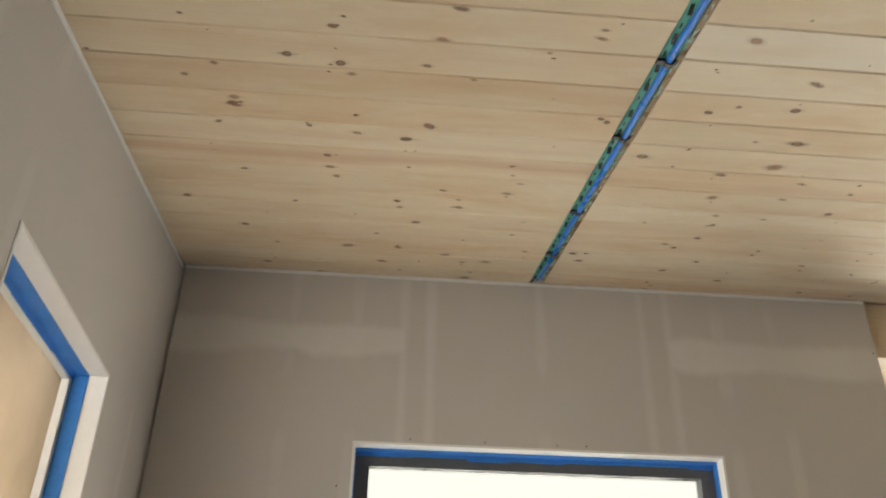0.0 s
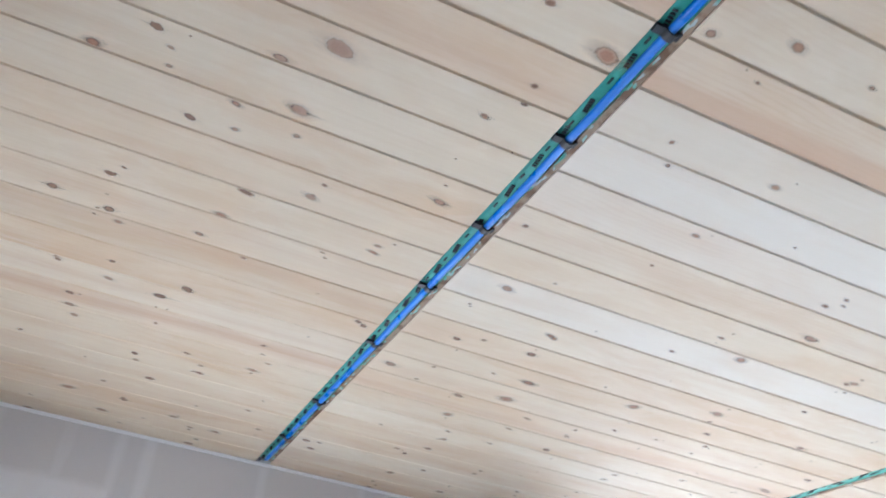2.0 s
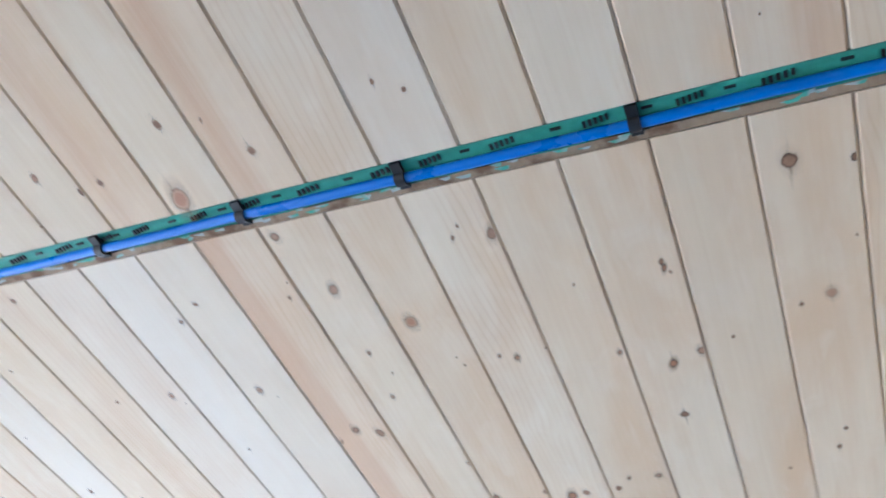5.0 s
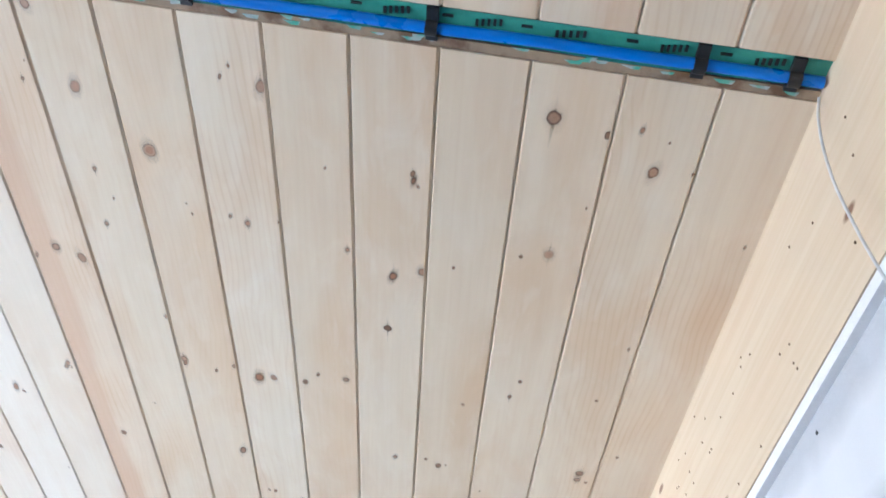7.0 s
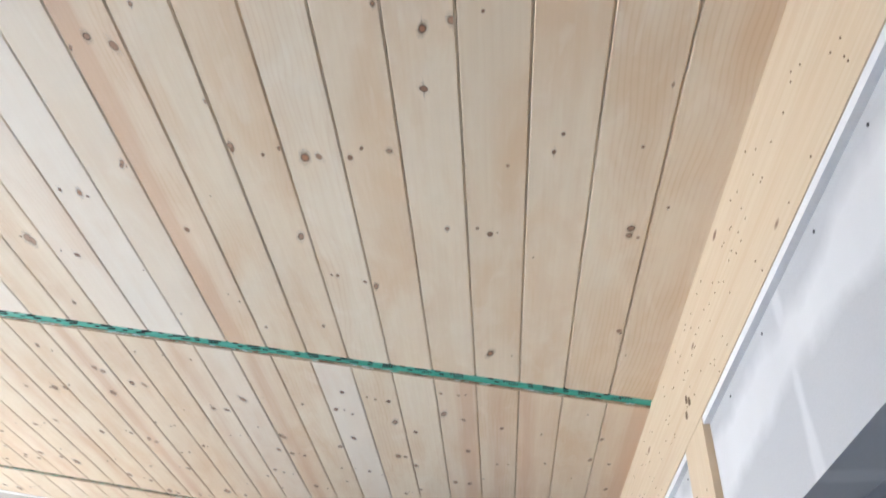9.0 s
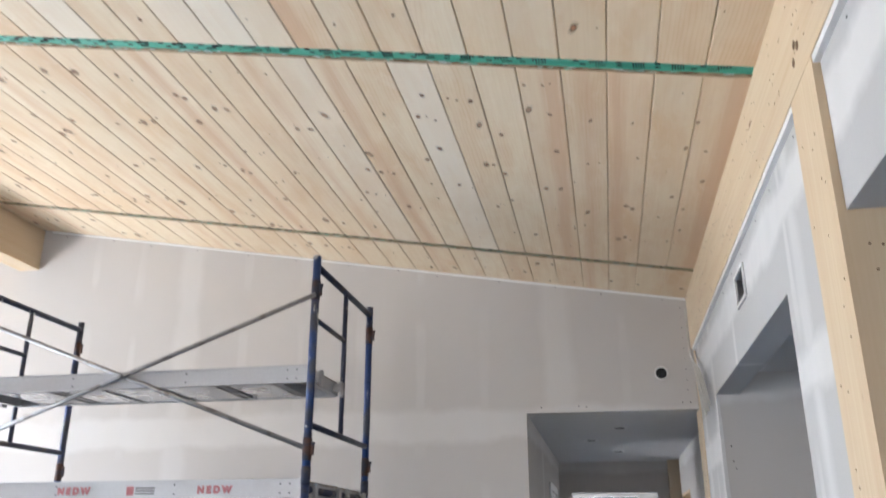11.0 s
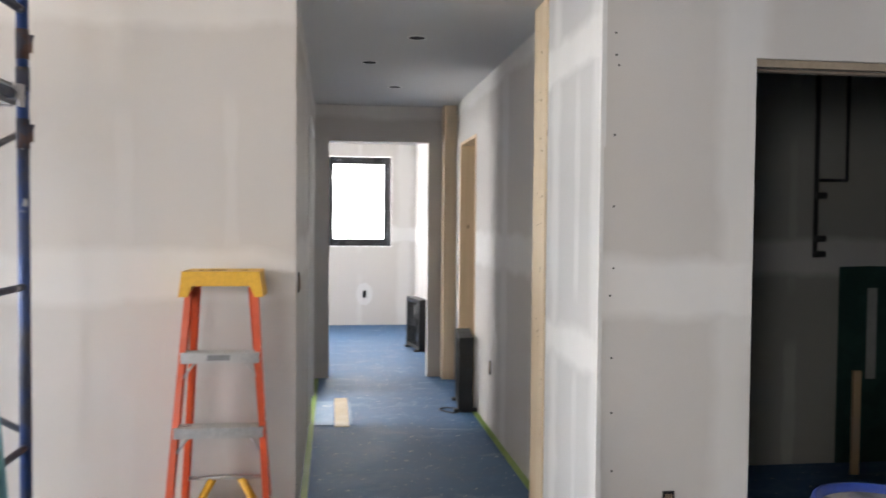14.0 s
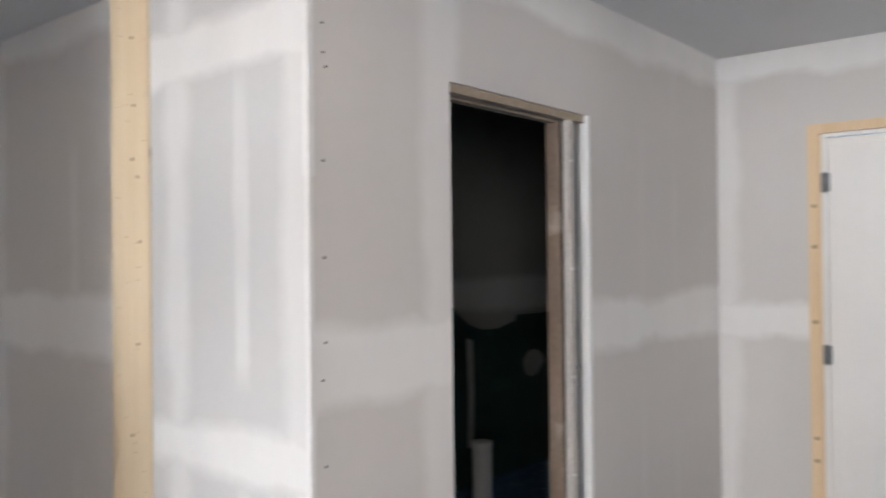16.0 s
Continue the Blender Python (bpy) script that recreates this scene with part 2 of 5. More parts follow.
def ceiling_pine():
    """Whitewashed knotty pine: soft patches, faint growth rings, a pink heart streak in some boards."""
    mat, nt, b = nodes_of("knotty_pine_ceiling")
    pos = position(nt)
    rnd = nt.nodes.new("ShaderNodeNewGeometry").outputs["Random Per Island"]
    off = nt.nodes.new("ShaderNodeCombineXYZ")
    for k, f in enumerate((37.0, 91.0, 53.0)):
        nt.links.new(math_node(nt, "MULTIPLY", rnd, f), off.inputs[k])
    add = nt.nodes.new("ShaderNodeVectorMath")
    nt.links.new(pos, add.inputs[0]), nt.links.new(off.outputs[0], add.inputs[1])
    v = add.outputs[0]
    across, heart = nt.nodes.new("ShaderNodeAttribute"), nt.nodes.new("ShaderNodeAttribute")
    across.attribute_name, heart.attribute_name = "across", "heart"
    patch = noise_node(nt, 1.0, 4, mapped(nt, v, (6.0, 1.6, 6.0)), 0.55, 0.5)
    cloud = noise_node(nt, 1.0, 3, mapped(nt, v, (14.0, 5.0, 14.0), (4, 9, 2)), 0.6, 0.8)
    fine = noise_node(nt, 1.0, 4, mapped(nt, v, (75.0, 1.8, 75.0)), 0.6, 0.3)
    wob = noise_node(nt, 1.0, 3, mapped(nt, v, (2.2, 0.9, 2.2), (1, 5, 8)), 0.5, 0.3)
    col = mix_color(nt, ramp(nt, fine, (0.38, 0.0), (0.72, 0.26)), (0.725, 0.610, 0.450), (0.62, 0.475, 0.315))
    col = mix_color(nt, ramp(nt, patch, (0.43, 0.0), (0.68, 0.8)), col, (0.655, 0.485, 0.315))
    col = mix_color(nt, ramp(nt, cloud, (0.52, 0.0), (0.74, 0.5)), col, (0.755, 0.655, 0.515))
    rings = math_node(nt, "SINE", math_node(nt, "MULTIPLY", math_node(nt, "MULTIPLY_ADD", wob, 11.0, math_node(nt, "MULTIPLY", across.outputs["Fac"], 11.0)), 6.283))
    shown = math_node(nt, "FRACT", math_node(nt, "MULTIPLY", rnd, 13.7))
    rings = math_node(nt, "MULTIPLY", ramp(nt, rings, (0.25, 0.0), (0.95, 1.0)), math_node(nt, "MULTIPLY", ramp(nt, shown, (0.45, 0.03), (0.95, 0.34)), ramp(nt, patch, (0.40, 0.1), (0.62, 1.0))))
    col = mix_color(nt, rings, col, (0.56, 0.39, 0.235))
    tone = ramp(nt, rnd, (0.0, (0.95, 0.91, 0.86)), (0.2, (1.03, 1.02, 1.0)), (0.4, (0.98, 0.94, 0.89)), (0.6, (1.05, 1.06, 1.07)), (0.8, (0.99, 0.97, 0.94)), (1.0, (1.01, 0.95, 0.89)))
    col = mix_color(nt, 1.0, col, tone, "MULTIPLY")
    centre = math_node(nt, "MULTIPLY_ADD", math_node(nt, "FRACT", math_node(nt, "MULTIPLY", rnd, 17.3)), 0.6, 0.2)
    d = math_node(nt, "SUBTRACT", across.outputs["Fac"], math_node(nt, "MULTIPLY_ADD", math_node(nt, "SUBTRACT", wob, 0.5), 0.7, centre))
    streak = math_node(nt, "MULTIPLY", ramp(nt, math_node(nt, "ABSOLUTE", d), (0.03, 1.0), (0.30, 0.12)), math_node(nt, "MULTIPLY", math_node(nt, "MAXIMUM", heart.outputs["Fac"], 0.0), ramp(nt, fine, (0.3, 1.0), (0.7, 1.7))))
    col = mix_color(nt, math_node(nt, "MINIMUM", streak, 0.7), col, (0.60, 0.39, 0.245))
    pale = math_node(nt, "MULTIPLY", heart.outputs["Fac"], -1.0, clamp=True)
    col = mix_color(nt, math_node(nt, "MULTIPLY", pale, ramp(nt, patch, (0.3, 0.95), (0.8, 0.6))), col, (0.775, 0.695, 0.58))
    nt.links.new(col, b.inputs["Base Color"])
    nt.links.new(ramp(nt, fine, (0.3, 0.62), (0.7, 0.78)), b.inputs["Roughness"])
    b.inputs["Specular IOR Level"].default_value = 0.3
    bump(nt, b, fine, 0.08, 0.001)
    return mat


CEILING_PINE = ceiling_pine()
BEAM_Y = pine("laminated_beam", "y", (0.61, 0.505, 0.36), (0.54, 0.42, 0.28), (0.55, 0.41, 0.27), knots=3.0)
POST_Z = pine("laminated_post", "z", (0.61, 0.505, 0.36), (0.54, 0.42, 0.28), (0.55, 0.41, 0.27), knots=3.0)
JAMB = pine("pine_jamb", "z", (0.66, 0.50, 0.32), (0.50, 0.34, 0.19), knots=3.0)
WHITE_TRIM = worn("white_trim", (0.80, 0.79, 0.77), 0.45, bumps=0.03, vary=0.95)
BLUE_TAPE = worn("blue_masking_tape", (0.03, 0.24, 0.70), 0.6)
GREEN_TAPE = worn("green_sealing_tape", (0.085, 0.42, 0.295), 0.4, bumps=0.3)
FLOOR_TAPE = worn("green_floor_tape", (0.22, 0.33, 0.06), 0.6)
TAN_TAPE = worn("tan_tape", (0.46, 0.345, 0.19), 0.6)
BLACK_INK = worn("black_print", (0.01, 0.015, 0.012), 0.5)
OSB = worn("strand_board_edge", (0.36, 0.255, 0.155), 0.8, wear=(0.16, 0.085, 0.042), amount=0.48, scale=14.0, bumps=0.5)
# near-black for flat faces that stand in for shade in holes
HOLLOW_SHADE = worn("painted_hollow_shade", (0.012, 0.012, 0.013), 0.9)
DARK_METAL_SHADE = worn("dark_metal_and_shade", (0.03, 0.03, 0.032), 0.5, 0.6)
SCREW = worn("screw_head", (0.02, 0.02, 0.02), 0.5, 0.5)
ROOFING = worn("roof_deck", (0.3, 0.24, 0.16), 0.9)


def glass():
    mat, nt, b = nodes_of("window_glass")
    b.inputs["Transmission Weight"].default_value, b.inputs["Roughness"].default_value = 1.0, 0.0
    b.inputs["IOR"].default_value = 1.45
    b.inputs["Base Color"].default_value = (0.97, 0.99, 0.98, 1)
    return mat


GLASS = glass()


def blue_sheet():
    """Blue floor protection, scuffed and speckled with plaster dust."""
    mat, nt, b = nodes_of("blue_floor_protection")
    pos = position(nt)
    big, mid, dots = noise_node(nt, 0.8, 5, pos), noise_node(nt, 5.0, 6, pos, 0.65), noise_node(nt, 26.0, 4, pos, 0.7)
    col = mix_color(nt, ramp(nt, mid, (0.3, 0.0), (0.7, 1.0)), (0.034, 0.087, 0.180), (0.056, 0.124, 0.232))
    scuff = noise_node(nt, 1.0, 5, mapped(nt, pos, (1.6, 5.5, 1.0)), 0.65, 0.7)
    col = mix_color(nt, ramp(nt, scuff, (0.60, 0.0), (0.78, 0.4)), col, (0.34, 0.40, 0.45))
    dust = math_node(nt, "MULTIPLY", ramp(nt, big, (0.4, 0.1), (0.7, 1.0)), ramp(nt, mid, (0.52, 0.0), (0.8, 0.32)))
    col = mix_color(nt, dust, col, (0.50, 0.55, 0.58))
    col = mix_color(nt, ramp(nt, dots, (0.63, 0.0), (0.69, 0.85)), col, (0.62, 0.64, 0.64))
    nt.links.new(col, b.inputs["Base Color"])
    nt.links.new(ramp(nt, mid, (0.3, 0.50), (0.7, 0.8)), b.inputs["Roughness"])
    b.inputs["Specular IOR Level"].default_value = 0.2
    bump(nt, b, mid, 0.2, 0.002)
    return mat


FLOOR_BLUE = blue_sheet()


# ---- mesh helpers ----
def box(bm, x0, x1, y0, y1, z0, z1, m=None):
    vs = [bm.verts.new((x, y, z)) for x in (x0, x1) for y in (y0, y1) for z in (z0, z1)]
    if m is not None:
        for v in vs:
            v.co = m @ v.co
    for f in ((0, 1, 3, 2), (4, 6, 7, 5), (0, 4, 5, 1), (2, 3, 7, 6), (0, 2, 6, 4), (1, 5, 7, 3)):
        bm.faces.new([vs[i] for i in f])
    return vs


def prism(bm, outline, axis, a, b):
    """A flat outline, drawn in the two other axes, given depth along axis from a to b."""
    def at(p, d):
        return {"x": (d, p[0], p[1]), "y": (p[0], d, p[1]), "z": (p[0], p[1], d)}[axis]
    lo, hi = [bm.verts.new(at(p, a)) for p in outline], [bm.verts.new(at(p, b)) for p in outline]
    bm.faces.new(lo), bm.faces.new(hi[::-1])
    for i in range(len(outline)):
        j = (i + 1) % len(outline)
        bm.faces.new((lo[j], lo[i], hi[i], hi[j]))


def rod(bm, a, b, r, sides=12, r2=None, caps=True):
    a, b = Vector(a), Vector(b)
    turn = (b - a).to_track_quat("Z", "Y").to_matrix().to_4x4()
    r2 = r if r2 is None else r2
    rings = []
    for p, rr in ((a, r), (b, r2)):
        rings.append([bm.verts.new(p + turn @ Vector((rr * math.cos(2 * math.pi * i / sides), rr * math.sin(2 * math.pi * i / sides), 0))) for i in range(sides)])
    for i in range(sides):
        j = (i + 1) % sides
        f = bm.faces.new((rings[0][i], rings[0][j], rings[1][j], rings[1][i]))
        f.smooth = True
    if caps:
        bm.faces.new(rings[0][::-1]), bm.faces.new(rings[1])


def lathe(bm, profile, sides=32, center=(0, 0, 0)):
    """Turns a profile of (radius, height) about the upright through center."""
    cx, cy, cz = center
    rings = [[bm.verts.new((cx + r * math.cos(2 * math.pi * i / sides), cy + r * math.sin(2 * math.pi * i / sides), cz + z)) for i in range(sides)] for r, z in profile]
    for p, q in zip(rings, rings[1:]):
        for i in range(sides):
            j = (i + 1) % sides
            f = bm.faces.new((p[i], p[j], q[j], q[i]))
            f.smooth = True
    return rings


def finish(name, bm, material, bevel=0.0, segments=2):
    if bevel:
        bmesh.ops.bevel(bm, geom=[e for e in bm.edges if e.is_manifold and e.calc_face_angle(0) > 0.6], offset=bevel, segments=segments, affect="EDGES", profile=0.5)
    bmesh.ops.recalc_face_normals(bm, faces=bm.faces[:])
    me = bpy.data.meshes.new(name)
    bm.to_mesh(me)
    bm.free()
    for m in material if isinstance(material, (list, tuple)) else [material]:
        me.materials.append(m)
    return new(name, me)


def part(name, bm, material, parent=None, label="", bevel=0.0, segments=2):
    ob = finish(name, bm, material, bevel, segments)
    if parent is not None:
        ob.parent = parent
        ob.matrix_parent_inverse = parent.matrix_basis.inverted()
    return tagged(ob, label)


def thing(name, at, label, category, group=""):
    ob = new(name)
    ob.location = at
    ob.empty_display_size = 0.1
    return tagged(ob, label, category, group)


def structure(name, bm, material, label, category, bevel=0.0):
    return tagged(finish(name, bm, material, bevel), label, category, kind="structure")


def boxes(*rows):
    bm = bmesh.new()
    for r in rows:
        box(bm, *r)
    return bm


# ---- plan, in metres ----
SLOPE, LOW = 0.171, 3.172          # the ceiling rises towards -x from the low beam at x = 0
TILT = math.atan(SLOPE)
WEST, SOUTH, NORTH = -5.0, -1.27, 5.95
SLOTS = [(0.635, 0.718), (3.026, 3.104), (5.312, 5.382)]


def ceil_z(x):
    return LOW - SLOPE * x


# floor and ground
structure("floor", boxes((-5.25, 3.02, -1.62, 2.44, -0.12, 0.0), (-7.65, 3.02, 2.44, 5.15, -0.12, 0.0), (-7.65, 4.02, 5.15, 6.9, -0.12, 0.0), (-3.7, 1.6, 6.9, 13.6, -0.12, 0.0)), FLOOR_BLUE, "floor under scuffed blue protective sheet, speckled with dust", "floor")
GRASS = worn("rough_ground", (0.09, 0.10, 0.05), 0.95, wear=(0.16, 0.13, 0.08), amount=0.4, scale=0.6, fine=9.0)
structure("ground", boxes((-400, 400, -400, 400, -0.6, -0.5)), GRASS, "rough grassy ground round the building site", "ground")

# outer walls of the main room
mat_n = drywall("gypsum_north", "X", (1.16, 2.36), (-3.66, -0.9), (-4.5, -4.1, -3.2, -2.75, -2.3, -1.85, -1.4, -0.45), strength=0.45)
bm = bmesh.new()
prism(bm, [(-7.6, 0), (-1.12, 0), (-1.12, ceil_z(-1.12) + 0.03), (-7.6, ceil_z(-7.6) + 0.03)], "y", NORTH, NORTH + 0.12)
prism(bm, [(-1.12, 2.43), (0.14, 2.43), (0.14, ceil_z(0.14) + 0.03), (-1.12, ceil_z(-1.12) + 0.03)], "y", NORTH, NORTH + 0.12)
structure("wall_north", bm, mat_n, "bare gypsum gable wall with white filled joints", "wall")

mat_s = drywall("gypsum_south", "X", (1.22, 2.44), (-2.4,), (-4.6, -2.9, -2.0), strength=0.45)
bm = bmesh.new()
for a, b, lo, hi in ((-5.12, -4.10, 0, None), (-4.10, -2.93, 0, 0.95), (-4.10, -2.93, 3.03, None), (-2.93, 0.14, 0, None)):
    if hi is None:
        prism(bm, [(a, lo), (b, lo), (b, ceil_z(b) + 0.03), (a, ceil_z(a) + 0.03)], "y", SOUTH - 0.2, SOUTH)
    else:
        box(bm, a, b, SOUTH - 0.2, SOUTH, lo, hi)
south = structure("wall_south", bm, mat_s, "bare gypsum wall with filled joints", "wall")
SKEW = Matrix.Translation((-5.0, -1.285, 0)) @ pose(0, 0, 0, 0, 0, 3.4) @ Matrix.Translation((5.0, 1.27, 0))
south.matrix_basis = SKEW
bm = bmesh.new()
for a, b, lo, hi in ((0.14, 0.7, 0, 2.6), (0.7, 2.5, 0, 0.95), (0.7, 2.5, 2.2, 2.6), (2.5, 3.0, 0, 2.6)):
    box(bm, a, b, SOUTH - 0.2, SOUTH, lo, hi)
structure("wall_side_south", bm, mat_s, "bare gypsum wall of the side room", "wall")

mat_w = drywall("gypsum_west", "Y", (1.22, 2.44, 3.63), (), (-0.645, -0.307, 0.69, 1.69, 2.0), strength=0.5, edge=0.085, seams=(-0.055, 0.09, 1.257, 1.405), whole=(-0.05, 1.40))
structure("wall_west", boxes((WEST - 0.2, WEST, SOUTH, -0.285, 0, 4.06), (WEST - 0.2, WEST, -0.285, 1.615, 0, 0.95), (WEST - 0.2, WEST, -0.285, 1.615, 3.08, 4.06),
          (WEST - 0.2, WEST, 1.615, 2.59, 0, 4.06)), mat_w, "bare gypsum wall with white filled joints", "wall")
mat_k = drywall("gypsum_nook", "Y", (1.22, 2.44, 3.6), (4.2,), (3.0, 5.4), strength=0.5)
structure("wall_nook_west", boxes((-7.6, -7.46, 2.47, 2.9, 0, 4.46), (-7.6, -7.46, 5.6, NORTH, 0, 4.46), (-7.6, -7.46, 2.9, 5.6, 3.35, 4.46), (-7.6, -7.46, 2.9, 5.6, 0, 0.1)), mat_k,
          "bare gypsum wall of the nook round a tall window", "wall")
bm = bmesh.new()
prism(bm, [(-7.46, 0), (WEST - 0.2, 0), (WEST - 0.2, ceil_z(WEST - 0.2) + 0.02), (-7.46, ceil_z(-7.46) + 0.02)], "y", 2.47, 2.59)
structure("wall_nook_south", bm, mat_n, "bare gypsum side wall of the nook", "wall")

# low side: beam, posts, gypsum with its openings
mat_e = drywall("gypsum_east", "Y", (0.91, 2.10, 2.66), (2.95, 5.74, 5.17), (5.42, 3.05, 4.3, 0.9, 1.7), strength=0.7, edge=0.075, base=(0.495, 0.49, 0.485), dab=0.6)
bm = boxes((0.006, 0.13, 4.05, 5.13, 2.38, 2.80), (0.006, 0.13, 3.84, 4.05, 2.38, 2.585), (0.006, 0.13, 3.84, 4.05, 2.715, 2.80),
          (0.006, 0.13, 3.14, 3.84, 2.38, 2.80), (0.006, 0.13, 2.655, 3.14, 0, 2.80), (0.006, 0.13, -0.9, 2.40, 2.38, 2.80), (0.006, 0.13, SOUTH, -0.9, 0, 2.80))
prism(bm, [(0.006, 5.13), (0.13, 5.254), (0.13, 5.885), (0.006, 5.885)], "z", 0, 2.80)
structure("wall_east", bm, mat_e, "bare gypsum wall with wide openings and filled joints", "wall")
structure("beam_east", boxes((-0.016, 0.14, SOUTH, NORTH, 2.822, 3.30)), BEAM_Y, "long pale laminated timber beam under the ceiling", "beam", 0.004)
structure("beam_west", boxes((WEST - 0.19, WEST - 0.02, 2.592, NORTH, 3.685, 4.02)), BEAM_Y, "pale laminated timber beam over the large window", "beam", 0.004)
bm = bmesh.new()
prism(bm, [(5.887, 0), (6.115, 0), (6.115, 2.427), (5.945, 2.427), (5.945, 2.82), (5.887, 2.82)], "x", -0.002, 0.107)
structure("post_corner", bm, POST_Z, "pale laminated timber corner post with nail holes", "post", 0.004)
structure("trim_beam_bead", boxes((-0.013, 0.012, SOUTH, 2.398, 2.799, 2.821), (-0.013, 0.012, 2.657, 5.885, 2.799, 2.821)), WHITE_TRIM, "white corner bead along the underside of the beam", "trim", 0.003)
structure("post_middle", boxes((-0.016, 0.145, 2.40, 2.655, 0, 2.82)), POST_Z, "pale laminated timber post carrying the beam", "post", 0.004)

# side room beyond the wide openings
mat_a = drywall("gypsum_side_north", "X", (1.18, 2.46), (0.55,), (1.95, 2.3), strength=0.7, dab=0.13)
bm = boxes((0.60, 1.48, 5.132, 5.25, 2.03, 2.50), (1.48, 2.85, 5.132, 5.25, 0, 2.50))
prism(bm, [(0.008, 5.132), (0.60, 5.132), (0.60, 5.25), (0.126, 5.25)], "z", 0, 2.50)
structure("wall_side_north", bm, mat_a,
          "bare gypsum wall with a closet doorway", "wall")
mat_b = drywall("gypsum_side_east", "Y", (1.13, 2.46), (5.10, 3.5), (2.4,), strength=0.75, dab=0.15, edge=0.09)
structure("wall_side_east", boxes((2.85, 2.97, 4.68, 5.25, 0, 2.50), (2.85, 2.97, 3.74, 4.68, 2.10, 2.50), (2.85, 2.97, SOUTH, 3.74, 0, 2.50)), mat_b,
          "bare gypsum wall with a white door", "wall")
mat_c = drywall("gypsum_flat_ceiling", "X", (3.9, 2.7), (), (), True, base=(0.66, 0.65, 0.64))
structure("ceiling_side", boxes((0.13, 2.85, SOUTH, 5.132, 2.50, 2.60)), mat_c, "flat gypsum ceiling with filled joints", "ceiling")
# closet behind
# darker copy of the bare gypsum: the closet's shade is put into the colour
SHADED_GYPSUM = drywall("shaded_gypsum", "X", (1.22,), (0.95, 1.35), (1.7,), strength=0.5, base=(0.34, 0.335, 0.295))
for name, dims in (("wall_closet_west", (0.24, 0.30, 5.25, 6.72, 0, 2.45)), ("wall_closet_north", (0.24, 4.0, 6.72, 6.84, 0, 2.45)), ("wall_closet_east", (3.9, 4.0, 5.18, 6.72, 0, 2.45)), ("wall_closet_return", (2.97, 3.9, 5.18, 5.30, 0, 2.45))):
    structure(name, boxes(dims), SHADED_GYPSUM, "closet wall of gypsum board with its shade in the colour", "wall")
structure("ceiling_closet", boxes((0.24, 4.0, 5.25, 6.84, 2.45, 2.55), (2.97, 4.0, 5.18, 5.25, 2.45, 2.55)), mat_c, "gypsum closet ceiling", "ceiling")

# hall and bedroom beyond
mat_h = drywall("gypsum_hall", "Y", (1.22, 2.43), (7.3,), (6.6, 7.7), dab=0.3)
structure("wall_hall_west", boxes((-1.24, -1.12, 6.07, 8.0, 0, 2.43), (-1.24, -1.12, 8.0, 8.85, 2.06, 2.43), (-1.24, -1.12, 8.85, 9.6, 0, 2.43)), mat_h, "bare gypsum hall wall", "wall")
structure("wall_hall_east", boxes((0.11, 0.23, 6.07, 8.35, 0, 2.43), (0.11, 0.23, 8.35, 9.12, 2.07, 2.43), (0.126, 0.23, 9.12, 9.6, 0, 2.43)), mat_h, "bare gypsum hall wall", "wall")
mat_he = drywall("gypsum_hall_end", "X", (2.43,), (), ())
structure("wall_hall_end", boxes((-3.3, -0.99, 9.6, 9.72, 0, 2.43), (-0.99, -0.106, 9.6, 9.72, 2.11, 2.43), (-0.106, 0.23, 9.6, 9.72, 0, 2.43)), mat_he, "bare gypsum wall with a doorway", "wall")
structure("post_hall", boxes((0.015, 0.125, 9.45, 9.6, 0, 2.43)), POST_Z, "pale laminated timber post in the hall corner", "post", 0.004)
structure("ceiling_hall", boxes((-1.24, 0.23, 6.07, 9.72, 2.43, 2.53)), mat_c, "flat gypsum hall ceiling", "ceiling")
mat_br = drywall("gypsum_bedroom", "X", (1.22,), (0.0,), (-0.6, -1.4))
structure("wall_bedroom_north", boxes((-3.3, -1.06, 13.3, 13.5, 0, 2.43), (-1.06, -0.17, 13.3, 13.5, 0, 1.05), (-1.06, -0.17, 13.3, 13.5, 2.265, 2.43), (-0.17, 0.26, 13.3, 13.5, 0, 2.43)),
          mat_br, "bare gypsum wall with a small window", "wall")
structure("wall_bedroom_east", boxes((0.14, 0.26, 9.72, 10.9, 0, 2.43), (0.14, 0.26, 10.9, 11.75, 2.07, 2.43), (0.14, 0.26, 11.75, 13.3, 0, 2.43)), drywall("gypsum_bedroom_east", "Y", (1.22,), (12.6,), ()),
          "bare gypsum wall with a pine-framed doorway", "wall")
structure("wall_bedroom_west", boxes((-3.3, -3.18, 9.72, 10.7, 0, 2.43), (-3.3, -3.18, 10.7, 12.1, 0, 0.7), (-3.3, -3.18, 10.7, 12.1, 2.3, 2.43), (-3.3, -3.18, 12.1, 13.3, 0, 2.43)), mat_h,
          "bare gypsum wall with a window", "wall")
structure("ceiling_bedroom", boxes((-3.3, 0.26, 9.72, 13.5, 2.43, 2.53)), mat_c, "flat gypsum bedroom ceiling", "ceiling")
structure("backing_west", boxes((-2.6, -2.5, 6.07, 8.1, 0, 2.43), (-2.6, -2.5, 8.1, 8.75, 0, 0.8), (-2.6, -2.5, 8.1, 8.75, 2.1, 2.43), (-2.6, -2.5, 8.75, 9.6, 0, 2.43), (-2.5, -1.24, 7.2, 7.26, 0, 2.43)), mat_h, "plain gypsum wall of the next room", "wall")
structure("ceiling_west_room", boxes((-2.6, -1.24, 6.07, 9.6, 2.43, 2.53)), mat_c, "flat gypsum ceiling of the next room", "ceiling")
